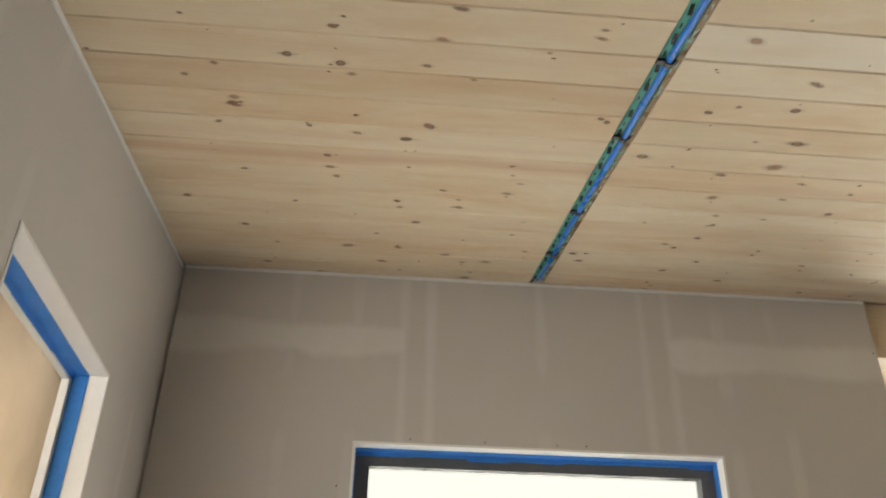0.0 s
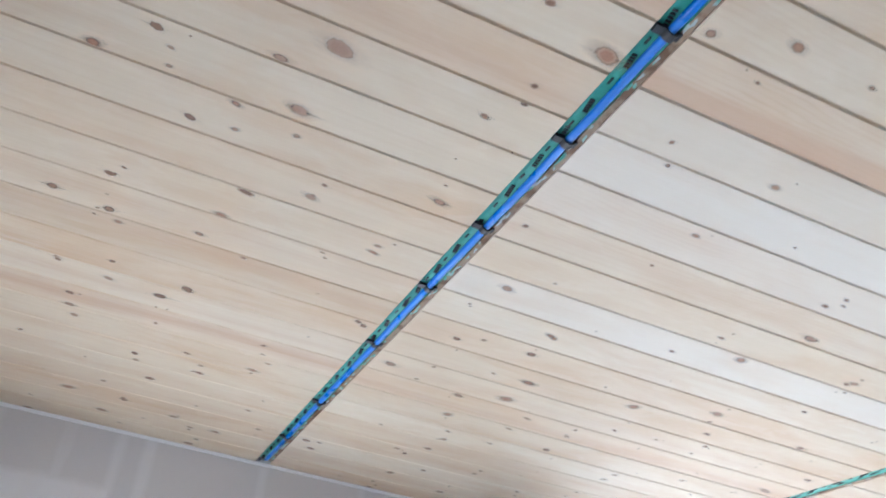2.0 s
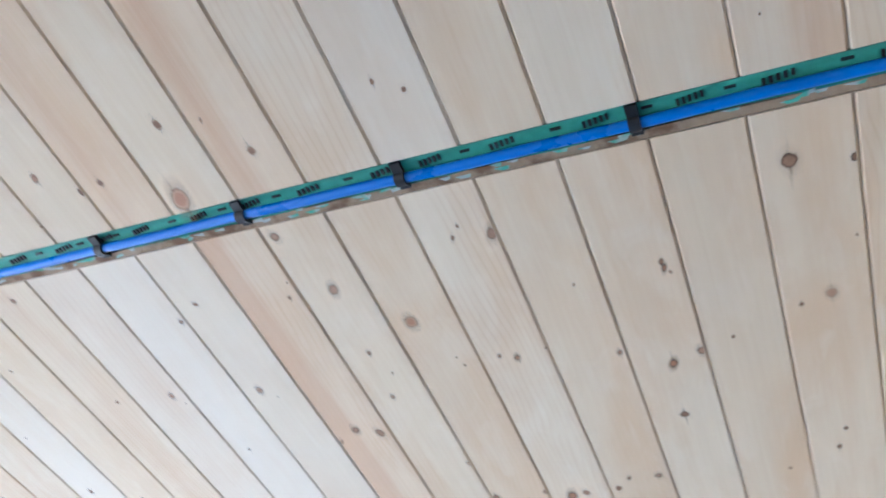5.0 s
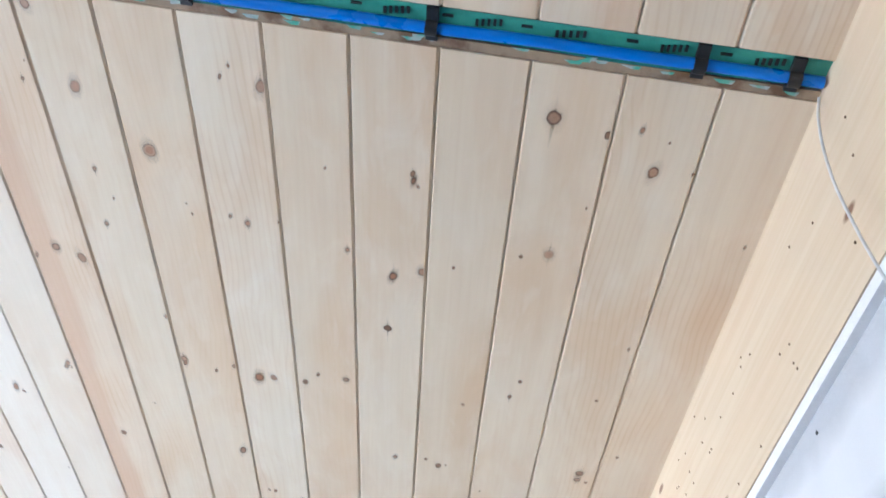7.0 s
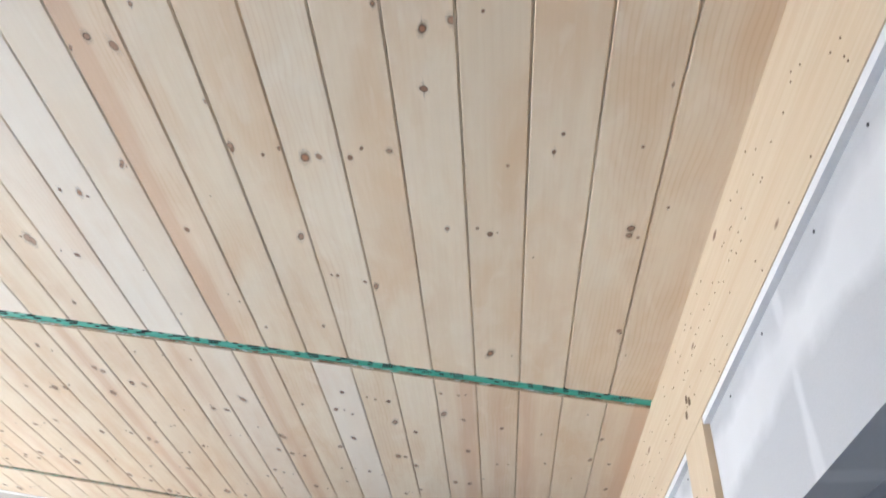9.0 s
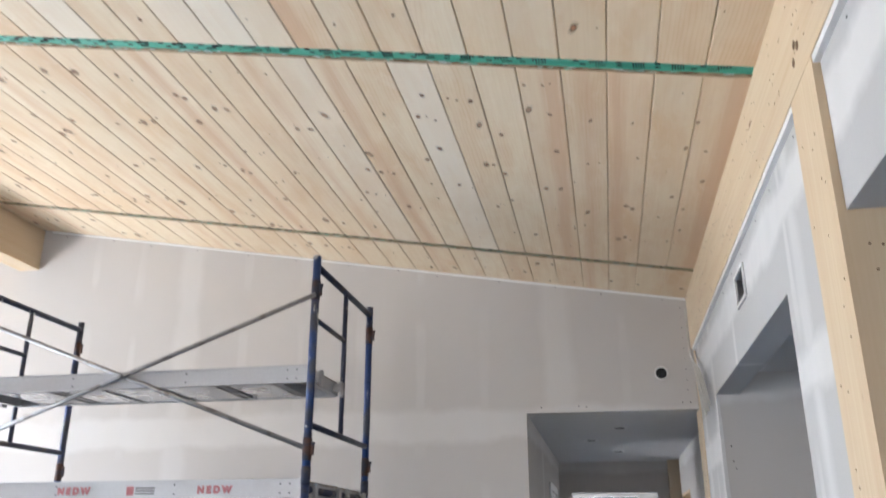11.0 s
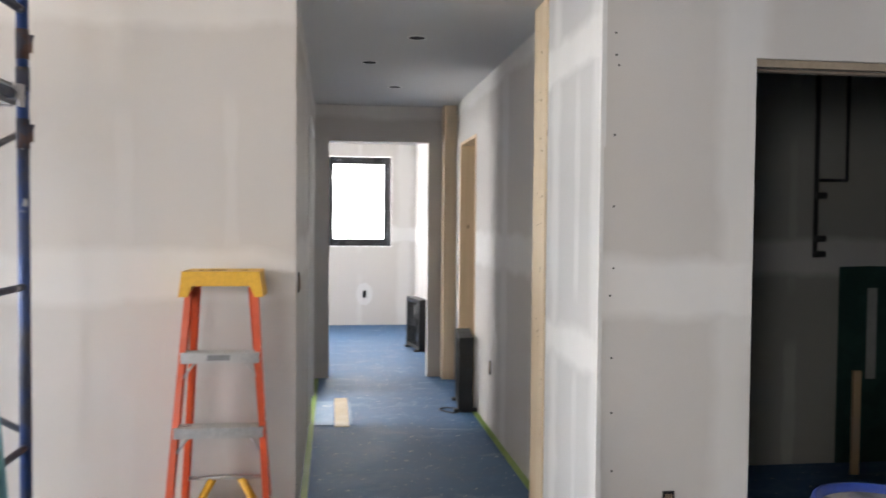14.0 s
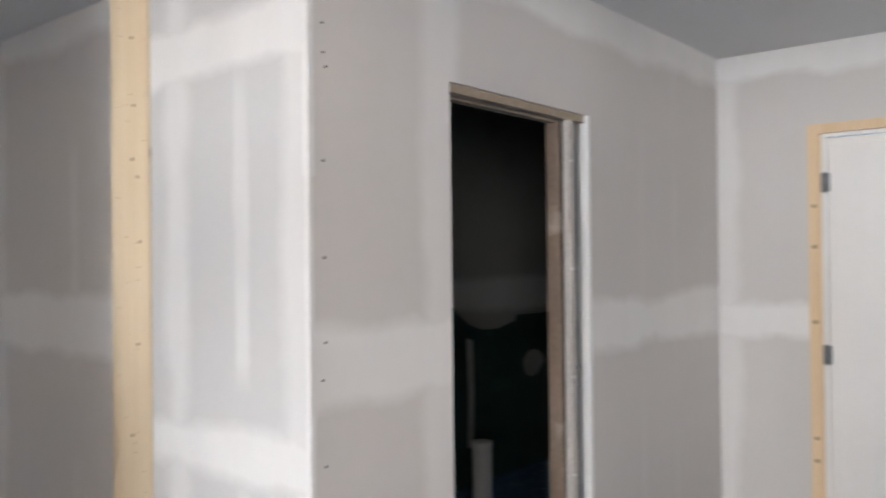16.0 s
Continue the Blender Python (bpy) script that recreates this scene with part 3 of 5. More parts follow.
structure("backing_east", boxes((1.3, 1.4, 7.0, 13.5, 0, 2.43), (0.26, 1.3, 13.4, 13.5, 0, 2.43), (0.23, 1.3, 7.0, 7.05, 0, 2.43)), mat_h, "plain gypsum wall of the next room", "wall")
structure("ceiling_east_room", boxes((0.26, 1.4, 7.0, 13.5, 2.43, 2.53)), mat_c, "flat gypsum ceiling of the next room", "ceiling")

# sloping roof over the boards
bm = bmesh.new()
prism(bm, [(-8.0, ceil_z(-8.0) + 0.045), (0.5, ceil_z(0.5) + 0.045), (0.5, ceil_z(0.5) + 0.3), (-8.0, ceil_z(-8.0) + 0.3)], "y", SOUTH - 0.6, NORTH + 0.4)
structure("roof", bm, ROOFING, "sloping timber roof deck over the ceiling", "roof")
structure("roof_side", boxes((0.5, 3.2, SOUTH - 0.6, 14.2, 2.62, 2.8), (-3.6, 0.5, NORTH + 0.4, 14.2, 2.62, 2.8)), ROOFING, "flat timber roof deck", "roof")


# ---- knotty pine ceiling: grooved boards in one mesh ----
# the larger knots: distance up the slope, distance along the boards, radius
LARGE_KNOTS = [
    (1.34, 1.07, 0.012), (1.48, 0.93, 0.011), (1.47, 0.53, 0.008), (1.70, 0.60, 0.019), (0.47, 0.83, 0.013), (1.06, 0.86, 0.011), (0.78, 1.33, 0.009), (1.13, 1.24, 0.006),
    (0.43, 1.18, 0.009), (0.71, 1.30, 0.009), (1.98, 0.07, 0.024), (1.78, 0.02, 0.020), (3.49, 1.32, 0.017), (3.47, 0.79, 0.015), (2.23, 0.05, 0.015), (1.86, 0.51, 0.007),
    (3.21, 0.56, 0.009), (4.69, 0.13, 0.013), (2.94, -0.51, 0.012), (3.37, -0.48, 0.013), (2.90, 1.18, 0.009), (4.36, 1.18, 0.010), (3.28, -0.72, 0.010), (3.02, -0.75, 0.008),
    (0.26, 0.92, 0.010), (0.36, 0.85, 0.008), (1.38, 1.80, 0.009), (1.16, 1.82, 0.012)]
# smaller and darker ones
SMALL_KNOTS = [(2.13, -0.32, 0.011), (2.23, 0.04, 0.009), (2.29, -0.1, 0.008), (2.39, -0.08, 0.006), (2.33, 0.07, 0.006), (1.92, 0.52, 0.009), (2.09, 0.58, 0.007), (2.18, -0.28, 0.005), (2.26, -0.45, 0.012), (2.81, -0.03, 0.012), (3.03, -0.31, 0.008),
    (3.43, -0.3, 0.01), (3.34, -0.04, 0.014), (4.76, 0.35, 0.013), (2.36, 0.77, 0.007), (1.54, 0.75, 0.009), (1.6, 0.93, 0.004), (1.49, 1.15, 0.005), (1.5, 1.32, 0.005), (4.56, 0.77, 0.015), (2.75, 1.59, 0.008), (3.3, 1.16, 0.006),
    (3.07, 1.0, 0.006), (1.4, 1.63, 0.006), (1.23, 1.79, 0.006), (0.89, 1.27, 0.005), (1.05, 1.22, 0.005), (0.49, 1.2, 0.004), (0.18, 0.91, 0.007), (0.44, 1.63, 0.005), (0.24, 1.65, 0.004), (0.58, 1.77, 0.004)]


def board_edge(n):
    """Distance up the slope at which board n begins; the boards get a little wider towards the high side."""
    return 0.1736 * n if n <= 11 else 1.909 + 0.178 * (n - 11) + 0.00053 * (n - 11) ** 2


def ceiling_boards(name, label, first, count, runs, large):
    verts, faces, heart, mats, radius, side = [], [], [], [], [], []
    rng = random.Random(7 + first)
    across, up = Vector((-math.cos(TILT), 0, math.sin(TILT))), Vector((math.sin(TILT), 0, math.cos(TILT)))
    origin = Vector((-0.006, 0, ceil_z(-0.006)))
    warm = {(9, 1): 1.0, (4, 2): 0.7, (2, 2): 0.55, (0, 2): 0.8, (3, 2): 0.4, (14, 2): 0.6, (9, 2): 0.5, (3, 3): 0.5, (20, 0): 0.6, (8, 0): 0.5, (11, 1): -0.75, (10, 1): -0.4, (12, 1): -0.6, (6, 0): -0.4, (15, 1): -0.6, (7, 2): -0.7, (10, 2): -0.5}

    def put(u, v, d, ring=0.0, part_across=0.5):
        verts.append(origin + across * u + Vector((0, v, 0)) + up * d)
        radius.append(ring), side.append(part_across)

    def face(ids, h, m):
        faces.append(ids), heart.append(h), mats.append(m)

    def knot(lo, hi, u, v, a, b, turn):
        """An oval knot in a soft stain drawn out along the grain, cut off at the edges of its board."""
        i0, sides = len(verts), 14
        wave = [1 + 0.10 * math.sin(2 * math.pi * i / sides * 2 + turn * 5) + rng.uniform(-0.07, 0.07) for i in range(sides)]
        put(u, v, -0.0011)
        for ring, stretch, d in ((0.62, 1.0, -0.0011), (1.0, 1.0, -0.0011), (1.25, 1.15, -0.001), (1.9, 1.6, -0.0009)):
            for i in range(sides):
                ang = 2 * math.pi * i / sides
                du, dv = a * ring * wave[i] * math.cos(ang), b * ring * stretch * wave[i] * math.sin(ang)
                at = u + du * math.cos(turn) - dv * math.sin(turn)
                put(min(max(at, lo), hi), v + du * math.sin(turn) + dv * math.cos(turn), d, ring * 0.4)
        for i in range(sides):
            j = (i + 1) % sides
            face((i0, i0 + 1 + j, i0 + 1 + i), 0, 1)
            for r in range(3):
                p = i0 + 1 + r * sides
                face((p + i, p + j, p + sides + j, p + sides + i), 0, 1)
        if rng.random() < 0.4:
            for s in (-1, 1):
                k, w = len(verts), a * rng.uniform(0.12, 0.3)
                reach = b * rng.uniform(2.5, 6.0)
                put(min(max(u - w, lo), hi), v + s * b * 0.9, -0.0013, 0.43), put(min(max(u + w, lo), hi), v + s * b * 0.9, -0.0013, 0.43)
                put(min(max(u + rng.uniform(-0.3, 0.3) * a, lo), hi), v + s * (b + reach), -0.0013, 0.9)
                face((k, k + 1, k + 2), 0, 1)

    for n in range(first, first + count):
        u0, u1 = board_edge(n), board_edge(n + 1)
        profile = [(u0 + 0.0002, 0.012), (u0 + 0.0002, 0.0048), (u0 + 0.0018, 0.0044), (u0 + 0.0056, 0.0), (u1 - 0.0046, 0.0), (u1 - 0.0012, 0.0044), (u1 - 0.0003, 0.012)]
        k = len(profile)
        for r, (a, b) in enumerate(runs):
            i0 = len(verts)
            lift = rng.uniform(-0.0005, 0.0005)
            for v in (a, b):
                for pu, pd in profile:
                    put(pu, v, pd + lift, 0.0, (pu - u0) / (u1 - u0))
            h = warm.get((n, r), rng.choice((0, 0, 0, 0.15, 0.3)))
            for i in range(k - 1):
                face((i0 + i, i0 + i + 1, i0 + k + i + 1, i0 + k + i), h, 0)
            face(tuple(i0 + i for i in range(k)), h, 0)
            face(tuple(i0 + k + i for i in range(k))[::-1], h, 0)
            v = a + rng.uniform(0.1, 0.6)
            while v < b - 0.05:
                for _ in range(rng.choice((1, 1, 1, 2, 3))):
                    s = rng.choice((0.002, 0.0025, 0.003, 0.004, 0.005, 0.006, 0.008, 0.010) if r < 2 else (0.003, 0.004, 0.005, 0.007, 0.009, 0.011))
                    if n > 12:
                        s *= 1.35
                    u, w = rng.uniform(u0 + 0.010, u1 - 0.009), v + rng.uniform(-0.025, 0.025)
                    if a + 0.04 < w < b - 0.04:
                        knot(u0 + 0.0058, u1 - 0.0048, u, w, s, s * rng.uniform(1.0, 1.7), rng.uniform(-0.4, 0.4))
                v += rng.uniform(0.35, 0.95) if r < 2 and n < 15 else rng.uniform(0.2, 0.6)
    for u, v, s in large:
        n = max(k for k in range(60) if board_edge(k) < u)
        knot(board_edge(n) + 0.0058, board_edge(n + 1) - 0.0048, u - 0.006, v, s, s * 1.25, rng.uniform(-0.3, 0.3))
    me = bpy.data.meshes.new(name)
    me.from_pydata([tuple(v) for v in verts], [], faces)
    me.materials.append(CEILING_PINE), me.materials.append(KNOT)
    me.polygons.foreach_set("material_index", mats)
    me.attributes.new("heart", "FLOAT", "FACE").data.foreach_set("value", heart)
    me.attributes.new("ring", "FLOAT", "POINT").data.foreach_set("value", radius)
    me.attributes.new("across", "FLOAT", "POINT").data.foreach_set("value", side)
    me.update()
    bm = bmesh.new()
    bm.from_mesh(me)
    bmesh.ops.recalc_face_normals(bm, faces=bm.faces[:])
    bm.to_mesh(me)
    bm.free()
    return tagged(new(name, me), label, "ceiling", kind="structure")


def knot_material():
    """Ring 0.4 is the knot's rim; past it a thin amber stain fades into the board."""
    mat, nt, b = nodes_of("pine_knot")
    at = nt.nodes.new("ShaderNodeAttribute")
    at.attribute_name = "ring"
    rnd = nt.nodes.new("ShaderNodeNewGeometry").outputs["Random Per Island"]
    pos = position(nt)
    rr = math_node(nt, "ADD", at.outputs["Fac"], math_node(nt, "MULTIPLY", math_node(nt, "SUBTRACT", noise_node(nt, 110, 3, pos), 0.5), 0.16))
    kind = math_node(nt, "FRACT", math_node(nt, "MULTIPLY", rnd, 7.31))
    core = ramp(nt, kind, (0.0, (0.20, 0.095, 0.045)), (0.35, (0.31, 0.165, 0.085)), (0.6, (0.45, 0.28, 0.175)), (1.0, (0.38, 0.175, 0.085)))
    rim = ramp(nt, rnd, (0.0, (0.07, 0.035, 0.018)), (0.45, (0.17, 0.085, 0.045)), (0.8, (0.45, 0.28, 0.17)))
    grain = ramp(nt, noise_node(nt, 260, 3, pos), (0.35, 0.0), (0.7, 0.45))
    core = mix_color(nt, grain, core, (0.20, 0.10, 0.055))
    col = mix_color(nt, ramp(nt, rr, (0.26, 0.0), (0.36, 1.0), (0.42, 1.0), (0.5, 0.0)), core, rim)
    col = mix_color(nt, ramp(nt, rr, (0.40, 0.0), (0.50, 1.0)), col, (0.52, 0.31, 0.15))
    nt.links.new(col, b.inputs["Base Color"])
    strong = ramp(nt, kind, (0.3, 0.2), (0.95, 1.0))
    stain = math_node(nt, "MULTIPLY", ramp(nt, rr, (0.42, 0.6), (0.5, 0.24), (0.74, 0.0)), strong)
    nt.links.new(math_node(nt, "MAXIMUM", ramp(nt, rr, (0.385, 0.92), (0.44, 0.0)), stain), b.inputs["Alpha"])
    b.inputs["Roughness"].default_value = 0.55
    return mat


KNOT = knot_material()
edges = [SOUTH] + [v for s in SLOTS for v in s] + [NORTH]
ceiling_boards("ceiling", "sloping ceiling of pale knotty pine boards with grooves", 0, 28, [(edges[i], edges[i + 1]) for i in range(0, len(edges), 2)], LARGE_KNOTS + SMALL_KNOTS)
ceiling_boards("ceiling_nook", "pine boarded ceiling running on over the nook", 28, 14, [(2.59, NORTH)], [])


# ---- openings: windows, doors, jambs ----
FRAME_GREY = worn("charcoal_window_frame", (0.10, 0.105, 0.11), 0.45)
BLACK_FILM = worn("black_plastic_film", (0.02, 0.021, 0.024), 0.3, bumps=0.8, scale=3.0, fine=14.0)
FRAME_WHITE = worn("white_window_frame", (0.78, 0.77, 0.75), 0.4, bumps=0.03, vary=0.95)


def film_material():
    mat, nt, b = nodes_of("milky_plastic_film")
    out = nt.nodes["Material Output"]
    tr, df, mx = nt.nodes.new("ShaderNodeBsdfTranslucent"), nt.nodes.new("ShaderNodeBsdfDiffuse"), nt.nodes.new("ShaderNodeMixShader")
    col = mix_color(nt, ramp(nt, noise_node(nt, 2.0, 4, position(nt)), (0.3, 0.0), (0.7, 1.0)), (0.42, 0.36, 0.29), (0.56, 0.49, 0.41))
    nt.links.new(col, tr.inputs[0]), nt.links.new(col, df.inputs[0])
    mx.inputs[0].default_value = 0.45
    nt.links.new(tr.outputs[0], mx.inputs[1]), nt.links.new(df.outputs[0], mx.inputs[2])
    nt.links.new(mx.outputs[0], out.inputs["Surface"])
    return mat


FILM = film_material()


def sky_glow():
    mat, nt, b = nodes_of("overcast_backdrop")
    em = nt.nodes.new("ShaderNodeEmission")
    em.inputs["Color"].default_value, em.inputs["Strength"].default_value = (0.93, 0.97, 1.0, 1), 2.6
    nt.links.new(em.outputs[0], nt.nodes["Material Output"].inputs["Surface"])
    return mat


GLOW = sky_glow()
for name, dims in (("backdrop_west", (-16.1, -16.0, -14, 22, -0.5, 11)), ("backdrop_south", (-15, 8, -10.1, -10.0, -0.5, 11)), ("backdrop_north", (-8, 6, 20.0, 20.1, -0.5, 9))):
    structure(name, boxes(dims), GLOW, "bright white overcast sky", "sky")


def window(name, axis, plane, out, a, b, z0, z1, frame_mat, pane_mat, label, bead=True, tape=True, border=0.06, depth=0.14):
    """A window in a wall across `axis` whose inner face is at `plane`; out is the way outdoors (-1 or 1)."""
    root = tagged(new(name), label, "window", kind="structure")

    def put(bm, p0, p1, q0, q1, r0, r1):
        lo, hi = sorted((plane + out * r0, plane + out * r1))
        box(bm, *((lo, hi, p0, p1) if axis == "x" else (p0, p1, lo, hi)), q0, q1)

    def ring(name, inset, wide, r0, r1, material, lab=""):
        bm = bmesh.new()
        a0, b0, c0, d0 = a + inset, b - inset, z0 + inset, z1 - inset
        put(bm, a0, b0, d0 - wide, d0, r0, r1)
        put(bm, a0, b0, c0, c0 + wide, r0, r1)
        put(bm, a0, a0 + wide, c0 + wide, d0 - wide, r0, r1)
        put(bm, b0 - wide, b0, c0 + wide, d0 - wide, r0, r1)
        return part(name, bm, material, root, lab)

    if bead:
        ring("corner_bead", 0.0, 0.012, -0.003, depth - 0.05, WHITE_TRIM, "white plastic corner bead and reveal")
    ring("window_frame", 0.012, border, depth - 0.01, depth + 0.05, frame_mat)
    if tape:
        ring("masking_tape", 0.012, 0.004, depth - 0.07, depth - 0.012, BLUE_TAPE, "blue masking tape along the reveal")
        bm = bmesh.new()
        rng = random.Random(int(1000 * abs(a)))
        p = a + 0.02
        while p < b - 0.1:
            w = rng.uniform(0.12, 0.4)
            put(bm, p, min(p + w, b - 0.02), z1 - 0.018 - rng.uniform(0.012, 0.03), z1 - 0.016, depth - 0.014, depth - 0.0105)
            p += w
        part("tape_edge", bm, BLUE_TAPE, root, "ragged lower edge of the masking tape")
    bm = bmesh.new()
    put(bm, a + 0.012 + border, b - 0.012 - border, z0 + 0.012 + border, z1 - 0.012 - border, depth + 0.02, depth + 0.026)
    pane = part("pane", bm, pane_mat, root, "")
    pane.visible_shadow = False
    return root


window("window_1", "x", WEST, -1, -0.285, 1.615, 0.95, 3.08, FRAME_GREY, GLASS, "wide window masked with blue tape, white sky outside", border=0.075)
w2 = window("window_2", "y", SOUTH, -1, -4.10, -2.93, 0.95, 3.03, FRAME_WHITE, FILM, "window masked with blue tape behind milky plastic", border=0.03)
w2.matrix_basis = SKEW
window("window_3", "y", 13.3, 1, -1.06, -0.17, 1.05, 2.265, BLACK_FILM, GLASS, "small window edged with crumpled black plastic film", tape=False, border=0.095, depth=0.05)
window("window_4", "x", -7.46, -1, 2.9, 5.6, 0.1, 3.35, FRAME_GREY, GLASS, "tall window in the nook", bead=False, tape=False, border=0.05, depth=0.06)
window("window_5", "x", -3.18, -1, 10.7, 12.1, 0.7, 2.3, FRAME_GREY, GLASS, "bedroom side window", tape=False, depth=0.05)
window("window_7", "x", -2.5, -1, 8.1, 8.75, 0.8, 2.1, FRAME_GREY, GLASS, "narrow window of the room beside the hall", tape=False, border=0.05, depth=0.03)
# unseen opening, added to let the side room's fill light in
window("window_6", "y", SOUTH, -1, 0.7, 2.5, 0.95, 2.2, FRAME_GREY, GLASS, "unseen side room window, added for the fill light", tape=False, border=0.05)
# folds of film round the bedroom window, in a paler colour that paints their sheen
bm = bmesh.new()
rng = random.Random(5)
for i in range(46):
    t = rng.random()
    x, z = rng.choice(((-1.06 + 0.89 * t, 1.085), (-1.06 + 0.89 * t, 2.21), (-1.02, 1.05 + 1.2 * t), (-0.21, 1.05 + 1.2 * t)))
    rod(bm, (x - 0.03, 13.335, z - rng.uniform(-0.03, 0.03)), (x + 0.03, 13.33, z + rng.uniform(-0.04, 0.04)), 0.004, 5, 0.001)
part("film_folds", bm, worn("painted_film_sheen", (0.20, 0.225, 0.26), 0.22, bumps=0.4), bpy.data.objects["window_3"], "crumpled folds of black film, coloured pale as sheen")

# white edge beads where the gypsum meets the boards
bm = boxes((WEST, WEST + 0.006, SOUTH, 2.588, ceil_z(WEST) - 0.022, ceil_z(WEST) - 0.004))
prism(bm, [(WEST + 0.05, ceil_z(WEST + 0.05) - 0.018), (-0.02, ceil_z(-0.02) - 0.018), (-0.02, ceil_z(-0.02) - 0.003), (WEST + 0.05, ceil_z(WEST + 0.05) - 0.003)], "y", NORTH - 0.005, NORTH)
structure("trim_edge_bead", bm, WHITE_TRIM, "white plastic bead along the top of the gypsum", "trim")
bm = bmesh.new()
prism(bm, [(WEST, ceil_z(WEST) - 0.022), (-0.02, ceil_z(-0.02) - 0.022), (-0.02, ceil_z(-0.02) - 0.004), (WEST, ceil_z(WEST) - 0.004)], "y", SOUTH, SOUTH + 0.006)
structure("trim_south_bead", bm, WHITE_TRIM, "white plastic bead along the top of the gypsum", "trim").matrix_basis = SKEW

# white door in the side room
d = tagged(new("door_1"), "white primed door in a raw pine frame", "door", kind="structure")
part("door_frame", boxes((2.85, 2.965, 4.625, 4.68, 0, 2.10), (2.85, 2.965, 3.74, 3.795, 0, 2.10), (2.85, 2.965, 3.795, 4.625, 2.055, 2.10)), JAMB, d, "raw pine door frame", 0.002)
part("door_stop", boxes((2.885, 2.93, 4.605, 4.625, 0, 2.055), (2.885, 2.93, 3.795, 4.605, 2.038, 2.055)), FRAME_WHITE, d, "white door stop")
leaf = part("door_leaf", boxes((2.89, 2.93, 3.80, 4.598, 0.01, 2.03)), worn("primed_door", (0.72, 0.69, 0.655), 0.5, bumps=0.02, vary=0.97), d, "white primed door leaf", 0.003)
HINGE = worn("dark_hinge_steel", (0.20, 0.20, 0.21), 0.4, 0.9)
STEEL = worn("brushed_steel", (0.45, 0.45, 0.46), 0.35, 0.9)
for z in (1.815, 0.97, 0.22):
    bm = boxes((2.872, 2.876, 4.585, 4.64, z - 0.045, z + 0.045))
    rod(bm, (2.868, 4.606, z - 0.05), (2.868, 4.606, z + 0.05), 0.008, 10)
    part("hinge", bm, HINGE, d, "dark steel hinge")
bm = bmesh.new()
for z in (1.70, 1.50, 1.13, 0.56, 0.45):
    rod(bm, (2.849, 4.652, z), (2.846, 4.652, z), 0.011, 10)
part("shim_marks", bm, worn("wood_knot_dark", (0.30, 0.22, 0.13), 0.7), d, "small knots in the pine frame")

# pocket door frame of the closet
JAMB_GREY = worn("dusty_stud", (0.55, 0.51, 0.47), 0.7)
d = tagged(new("door_2"), "closet doorway with an unfinished pocket door frame", "door", kind="structure")
part("split_stud", boxes((1.345, 1.362, 5.14, 5.170, 0, 2.0)), JAMB_GREY, d, "dusty split stud", 0.002)
part("split_stud", boxes((1.385, 1.398, 5.150, 5.180, 0, 2.0)), JAMB_GREY, d, "dusty split stud", 0.002)
part("split_stud", boxes((1.345, 1.362, 5.185, 5.246, 0, 2.0)), worn("brown_stud", (0.24, 0.175, 0.13), 0.8, wear=(0.40, 0.34, 0.28), amount=0.4), d, "brown split stud", 0.002)
# solid dark strips stand in for the shade in the pocket
part("stud_shade", boxes((1.364, 1.385, 5.20, 5.242, 0, 2.0), (1.398, 1.462, 5.22, 5.242, 0, 2.0)), DARK_METAL_SHADE, d, "dark strips painting the shade behind the studs")
part("steel_edge", boxes((1.412, 1.418, 5.16, 5.20, 0, 2.0), (1.432, 1.438, 5.155, 5.20, 0, 2.0)), STEEL, d, "steel stiffener")
part("corner_bead", boxes((1.462, 1.484, 5.128, 5.24, 0, 2.03)), WHITE_TRIM, d, "white corner bead", 0.002)
part("head_board", boxes((0.60, 1.462, 5.14, 5.16, 2.0, 2.028), (0.60, 1.462, 5.20, 5.235, 1.995, 2.028)), worn("dusty_head_board", (0.34, 0.27, 0.20), 0.8), d, "raw timber head with the door track")
part("track", boxes((0.62, 1.40, 5.165, 5.195, 2.004, 2.026)), STEEL, d, "steel door track")
bm = bmesh.new()
for z in (0.25, 0.62, 1.0, 1.42, 1.84):
    rod(bm, (1.353, 5.142, z), (1.353, 5.136, z), 0.006, 8), rod(bm, (1.448, 5.222, z + 0.05), (1.448, 5.214, z + 0.05), 0.006, 8)
part("screw_heads", bm, FRAME_WHITE, d)

# bead on the corner where the side room begins
rng = random.Random(21)
bm = bmesh.new()
z = 0.0
while z < 2.38:
    h = min(rng.uniform(0.10, 0.3), 2.38 - z)
    w = rng.uniform(0.010, 0.02)
    prism(bm, [(0.003, 5.128), (0.006 + w, 5.128), (0.006 + w, 5.1305), (0.0075, 5.1305), (0.0055, 5.133 + w), (0.003, 5.133 + w)], "z", z, z + h)
    z += h
structure("trim_corner_bead", bm, worn("filled_bead", (0.66, 0.65, 0.635), 0.7, bumps=0.1, vary=0.93), "white metal corner bead with ragged filler", "trim")

# pine jambs in the hall and the bedroom, casing on the hall's other door
d = tagged(new("door_3"), "doorway lined with raw pine in the hall wall", "door", kind="structure")
part("jamb", boxes((0.105, 0.235, 9.085, 9.118, 0, 2.068)), JAMB, d, "raw pine jamb", 0.002)
part("jamb", boxes((0.105, 0.235, 8.352, 8.375, 0, 2.068)), JAMB, d, "raw pine jamb", 0.002)
part("head", boxes((0.105, 0.235, 8.375, 9.085, 2.045, 2.068)), JAMB, d, "raw pine head", 0.002)
d = tagged(new("door_4"), "doorway lined with raw pine in the bedroom wall", "door", kind="structure")
part("jamb", boxes((0.135, 0.262, 11.70, 11.748, 0, 2.068)), JAMB, d, "raw pine jamb", 0.002)
